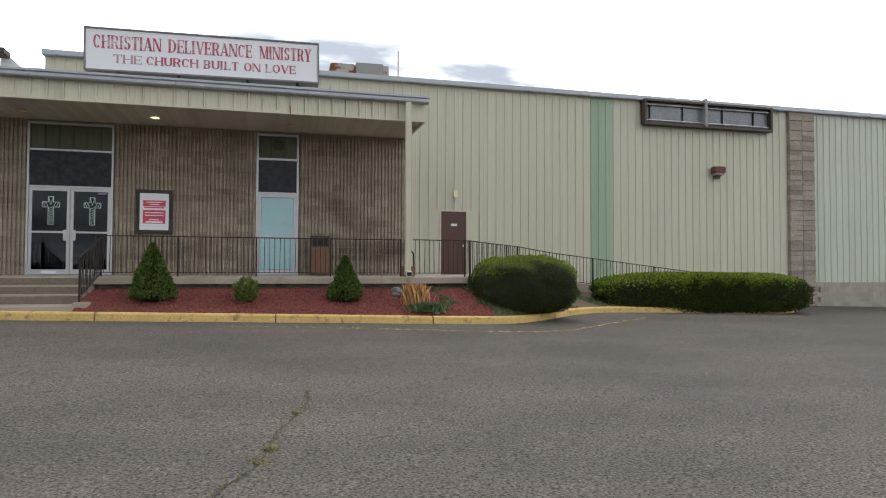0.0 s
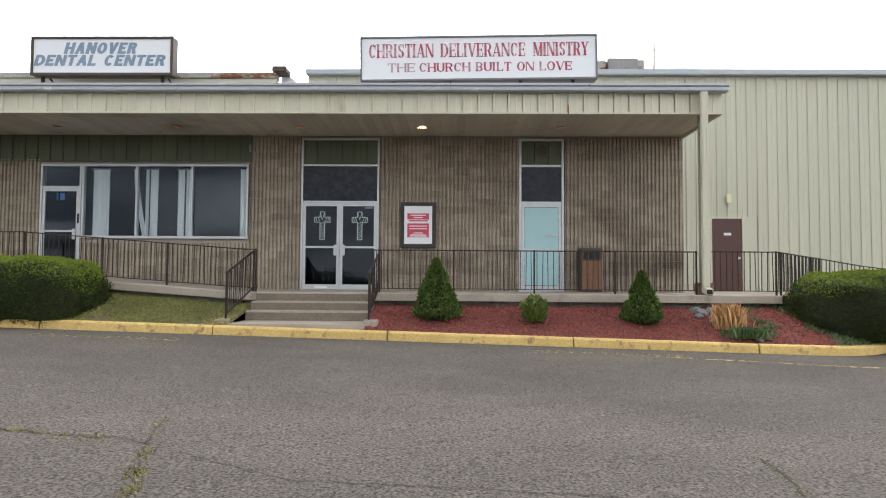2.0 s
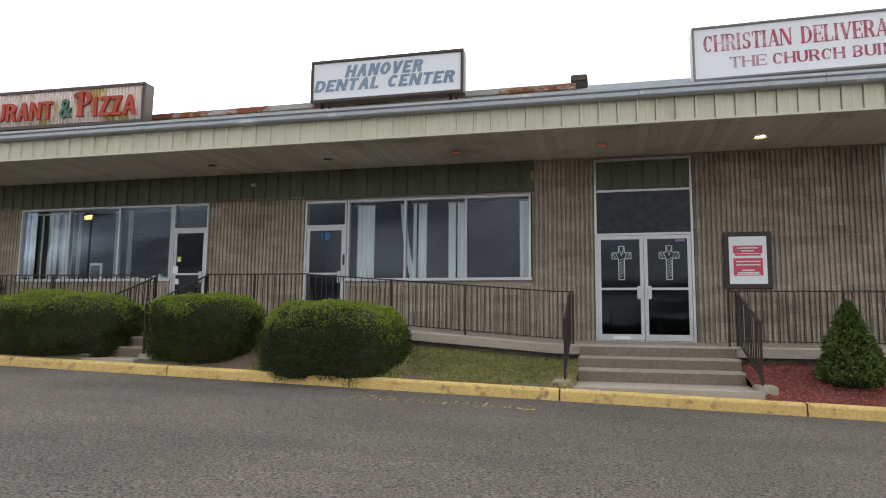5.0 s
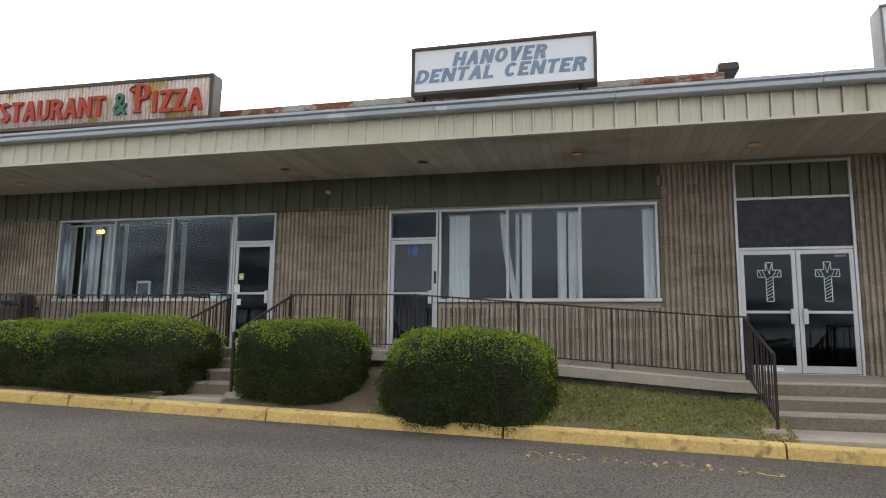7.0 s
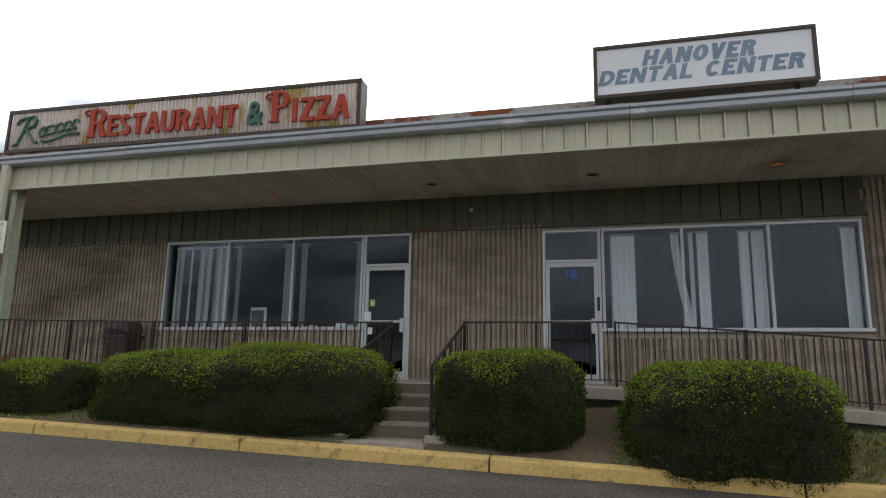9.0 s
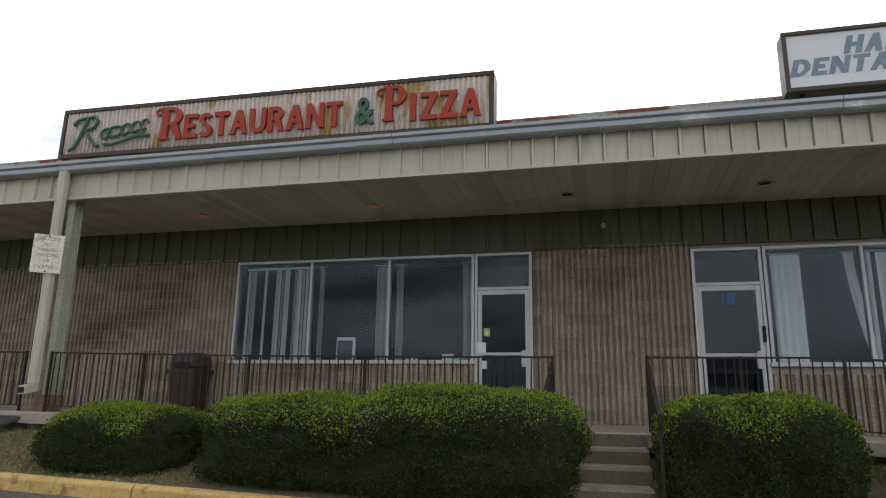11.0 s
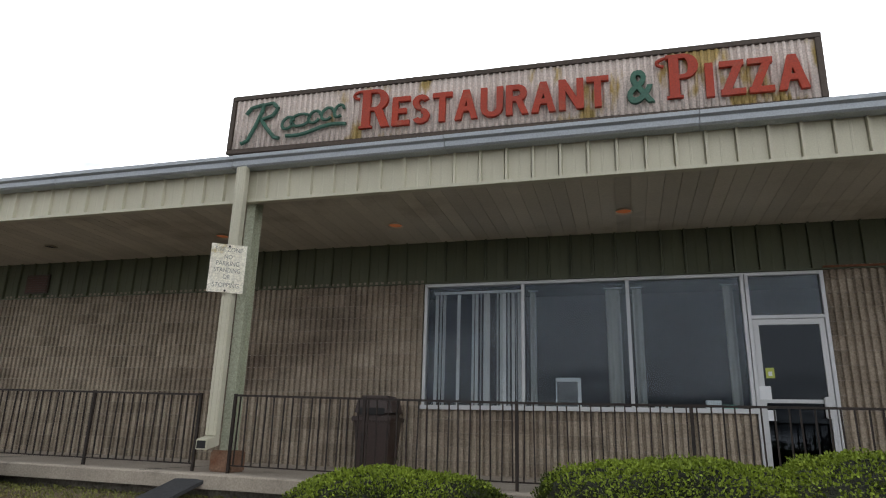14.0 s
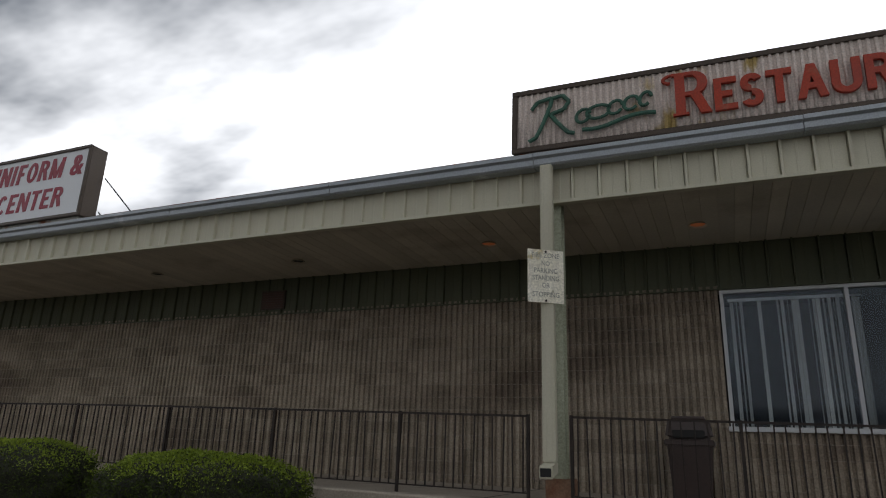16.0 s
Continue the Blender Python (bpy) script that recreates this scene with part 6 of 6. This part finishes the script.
# ---- drains below the downspouts ----
M_SLATE = surf("dark_plastic", (0.05, 0.052, 0.055), (0.03, 0.03, 0.033), 4, 0.45, 0, 0.2, 30, third=(0.30, 0.30, 0.30), third_scale=7, third_at=(0.64, 0.70), stretch=(1, 1, 0.4))
ch = thing("drain_channel", "dark sloping drain trough running down the bank", "drain")
pz = porch_z(-24.1)
top, foot = Vector((-24.12, EDGE - 0.03, pz - 0.06)), Vector((-24.35, 16.35, bank_z(-24.3, 16.3) + 0.06))
bm = bmesh.new()
w_ = Vector((0.17, 0.06, 0))
vs = [bm.verts.new(p) for p in (top - w_, top + w_, foot + w_, foot - w_)] + [bm.verts.new(p - Vector((0, 0, 0.04))) for p in (top - w_, top + w_, foot + w_, foot - w_)]
for fc in ((0, 1, 2, 3), (7, 6, 5, 4), (0, 4, 5, 1), (1, 5, 6, 2), (2, 6, 7, 3), (3, 7, 4, 0)):
    bm.faces.new([vs[k] for k in fc])
part("trough", bm, M_SLATE, ch)
for ox, oy, n_b in ((-24.55, 16.42, 4), (-24.25, 16.22, 4)):
    for k in range(n_b):
        p = Vector((ox - 0.40 * k, oy - 0.26 * k, 0))
        q = Vector((ox - 0.40 * (k + 0.9), oy - 0.26 * (k + 0.9), 0))
        if min(p.y, q.y) < 15.36:
            continue
        bm = bmesh.new()
        zz = (bank_z(p.x, p.y), bank_z(q.x, q.y))
        s = Vector((0.011, -0.017, 0))
        vs = [bm.verts.new(v3) for v3 in (p - s + Vector((0, 0, zz[0] - 0.05)), p + s + Vector((0, 0, zz[0] - 0.05)), q + s + Vector((0, 0, zz[1] - 0.05)), q - s + Vector((0, 0, zz[1] - 0.05)),
                                          p - s + Vector((0, 0, zz[0] + 0.13)), p + s + Vector((0, 0, zz[0] + 0.13)), q + s + Vector((0, 0, zz[1] + 0.10)), q - s + Vector((0, 0, zz[1] + 0.10)))]
        for fc in ((3, 2, 1, 0), (4, 5, 6, 7), (0, 1, 5, 4), (1, 2, 6, 5), (2, 3, 7, 6), (3, 0, 4, 7)):
            bm.faces.new([vs[j] for j in fc])
        part("edging_board", bm, M_SLATE, ch)
M_STONE = surf("grey_stone", (0.20, 0.20, 0.20), (0.12, 0.12, 0.12), 6, 0.9, 0, 0.5, 30)
for k, (sx, sy2, r) in enumerate(((2.35, 16.7, 0.13), (2.48, 16.45, 0.11), (2.2, 16.5, 0.10), (2.4, 16.2, 0.09), (2.62, 15.75, 0.10), (2.5, 15.55, 0.09), (2.95, 15.42, 0.08), (2.3, 16.9, 0.12), (3.1, 15.5, 0.07), (2.6, 16.85, 0.14))):
    bm = bmesh.new()
    bmesh.ops.create_icosphere(bm, subdivisions=2, radius=r)
    for q in bm.verts:
        q.co *= 1 + 0.35 * noise.noise(q.co * 9 + Vector((k, 0, 0)))
        q.co.z *= 0.6
    moved(bm, sx, sy2, bank_z(sx, sy2) + 0.03)
    tagged(part("stone", bm, M_STONE), "rough grey stone in the mulch below the downspout", "stone", "drain stones")

# ---- marks on the asphalt ----
M_YELLOWLINE = worn("worn_yellow_line", (0.46, 0.35, 0.13), 7.0, (0.42, 0.64))
M_NOPARK = worn("worn_yellow_stencil", (0.44, 0.33, 0.09), 9.0, (0.45, 0.60))


def laid(bm, lift=0.006):
    """Drop flat marks onto the sloping ground."""
    for q in bm.verts:
        q.co.z = ground_z(q.co.x, q.co.y) + lift
    return bm


line = [(0.5, 14.2), (2.4, 14.0), (3.6, 13.8), (4.8, 13.75), (5.6, 14.05), (6.87, 15.1), (8.34, 16.3), (9.3, 17.05)]
bm = bmesh.new()
prev = None
for k, p in enumerate(line):
    a, b = Vector(line[max(k - 1, 0)]), Vector(line[min(k + 1, len(line) - 1)])
    d = (b - a).normalized()
    nrm = Vector((-d.y, d.x)) * 0.06
    cur = [bm.verts.new((p[0] + s * nrm.x, p[1] + s * nrm.y, 0)) for s in (-1, 1)]
    if prev:
        bm.faces.new((prev[0], cur[0], cur[1], prev[1]))
    prev = cur
tagged(part("road_line", laid(bm), M_YELLOWLINE), "worn yellow line painted on the asphalt", "road marking", kind="structure")


def stencil(word, x0, x1, y0, h):
    bm_ = lettering(word, x1 - x0, h, 0.001, 0.0)
    kill = [fc for fc in bm_.faces if abs(fc.normal.y) < 0.5 or fc.calc_center_median().y > 0]
    bmesh.ops.delete(bm_, geom=kill, context="FACES")
    for q in bm_.verts:
        q.co = Vector((x0 + q.co.x, y0 + q.co.z, 0))
    return tagged(part("road_stencil", laid(bm_), M_NOPARK), "faded yellow stencilled words on the asphalt by the kerb", "road marking", "road stencils", "structure")


stencil("NO PARKING", -10.1, -7.5, 14.12, 0.36)
stencil("NO PARKING", -1.4, 1.3, 14.2, 0.30)

M_CRACK = surf("crack_shadow", (0.035, 0.032, 0.028), (0.025, 0.022, 0.02), 9, 1.0, 0, 0.2, 40)
M_WEED = surf("crack_weed", (0.16, 0.17, 0.035), (0.13, 0.09, 0.04), 5, 0.8, 0, 0, 30, pieces=0.4)


def crack(path, w=0.012, weeds=0, spread=0.03):
    pts_ = []
    for a, b in zip(path, path[1:]):
        n3 = max(3, int(math.hypot(b[0] - a[0], b[1] - a[1]) / 0.07))
        for k in range(n3):
            t = k / n3
            pts_.append((a[0] + (b[0] - a[0]) * t + rng.normal(0, 0.014), a[1] + (b[1] - a[1]) * t + rng.normal(0, 0.014)))
    bm_ = bmesh.new()
    prev_ = None
    for p in pts_:
        ww = w * rng.uniform(0.2, 1.2)
        horizontal = abs(path[-1][0] - path[0][0]) > abs(path[-1][1] - path[0][1])
        cur_ = [bm_.verts.new((p[0] + (0 if horizontal else s * ww), p[1] + (s * ww if horizontal else 0), 0)) for s in (-0.5, 0.5)]
        if prev_:
            bm_.faces.new((prev_[0], cur_[0], cur_[1], prev_[1]))
        prev_ = cur_
    c = tagged(part("asphalt_crack", laid(bm_, 0.004), M_CRACK), "crack in the asphalt with weeds growing in it" if weeds else "thin dark crack across the asphalt", "crack", "asphalt cracks", "structure")
    if weeds:
        clumps = [pts_[k] for k in rng.integers(0, len(pts_), 9)]
        spots = []
        for k in range(weeds):
            p = clumps[k % len(clumps)] if k % 3 else pts_[rng.integers(0, len(pts_))]
            x, y = p[0] + rng.normal(0, spread), p[1] + rng.normal(0, spread)
            spots.append((x, y, ground_z(x, y)))
        wd = blade_part("weed_blades", np.array(spots), 0.03, 0.005, M_WEED, None, 0.9)
        tagged(wd, "low yellowish weeds in an asphalt crack", "weeds", kind="stuff")


crack([(-1.2, 4.7), (-0.97, 5.4), (-0.76, 5.85), (-0.68, 6.2), (-0.58, 6.8), (-0.41, 7.4), (-0.285, 7.82), (-0.26, 8.5)], 0.026, 700)
crack([(-4.6, 6.5), (-4.81, 7.18), (-5.04, 7.8), (-5.22, 8.3), (-5.4, 9.0)], 0.016, 420, 0.04)
crack([(-9.5, 8.7), (-6.5, 8.4), (-5.55, 8.37), (-3.9, 7.5), (-2.1, 7.42), (-0.92, 7.33), (-0.65, 6.98)], 0.009)
crack([(-0.3, 7.4), (2.2, 7.5), (4.0, 7.1), (7.0, 7.2)], 0.009)
crack([(-4, 11.2), (-1, 10.8), (2, 11.0), (6, 10.6), (10, 10.9)], 0.010)
crack([(-6.6, 8.45), (-6.1, 8.35), (-5.5, 8.3)], 0.016, 160, 0.04)
crack([(3.75, 12.2), (4.5, 12.1), (5.4, 12.15)], 0.05)

# ---- behind the path: what the glass mirrors ----
lot = thing("lot_light", "tall parking lot light pole with a lit orange lamp", "street lamp", at=(-51.5, -14.65, ground_z(-51.5, -14.65)))
part("pole", rod(bmesh.new(), (0, 0, -0.1), (0, 0, 10.3), 0.11, 10, 0.07), M_BRONZE, lot)
part("arm", rod(bmesh.new(), (0, 0, 10.2), (1.6, 0.0, 10.35), 0.05, 8), M_BRONZE, lot)
head_ = part("lamp_head", boxed(-0.5, 0.5, -0.35, 0.35, 10.25, 10.5, 0.05), M_BRONZE, lot)
part("lamp", boxed(-0.4, 0.4, 0.36, 0.40, 9.9, 10.24, 0.01), plain("sodium_lamp", (1.0, 0.55, 0.12), 0.4, 0, 25.0), head_)
part("second_head", boxed(1.2, 1.9, -0.25, 0.25, 10.3, 10.45, 0.04), M_BRONZE, lot)
M_FARTREE = surf("far_foliage", (0.035, 0.05, 0.02), (0.02, 0.03, 0.012), 0.3, 0.9, 0, 0, 4, pieces=0.4)
far = thing("tree_line", "dark line of distant trees across the road", "trees", kind="stuff")
cnt = 40000
cx_ = rng.uniform(-190, 130, cnt)
hh = np.array([4.5 + 2.5 * noise.noise(Vector((q * 0.05, 0, 0))) + 2.0 * noise.noise(Vector((q * 0.21, 3, 0))) for q in cx_])
t_ = rng.uniform(0, 1, cnt)
pp = np.stack([cx_, -95 + rng.normal(0, 3, cnt), t_ * hh - 2.0], 1)
cloud_part("crown", pp, np.tile([0.0, 1.0, 0.3], (cnt, 1)), 0.6, M_FARTREE, far, 0.2, 0.8)
trunk_me = mesh_of(rod(bmesh.new(), (0, 0, -3), (0, 0, 4), 0.22, 6, 0.12), "trunk", M_TWIG)
for k in range(40):
    piece("trunk", trunk_me, far, pose(-185 + k * 7.8, -95 + 2 * math.sin(k * 2.2), 0))

# ---- the wall's blocks where the path passes nearest ----
for x, z in block_spots:
    piece("block", block_me, shop_wall, pose(x, W, z))
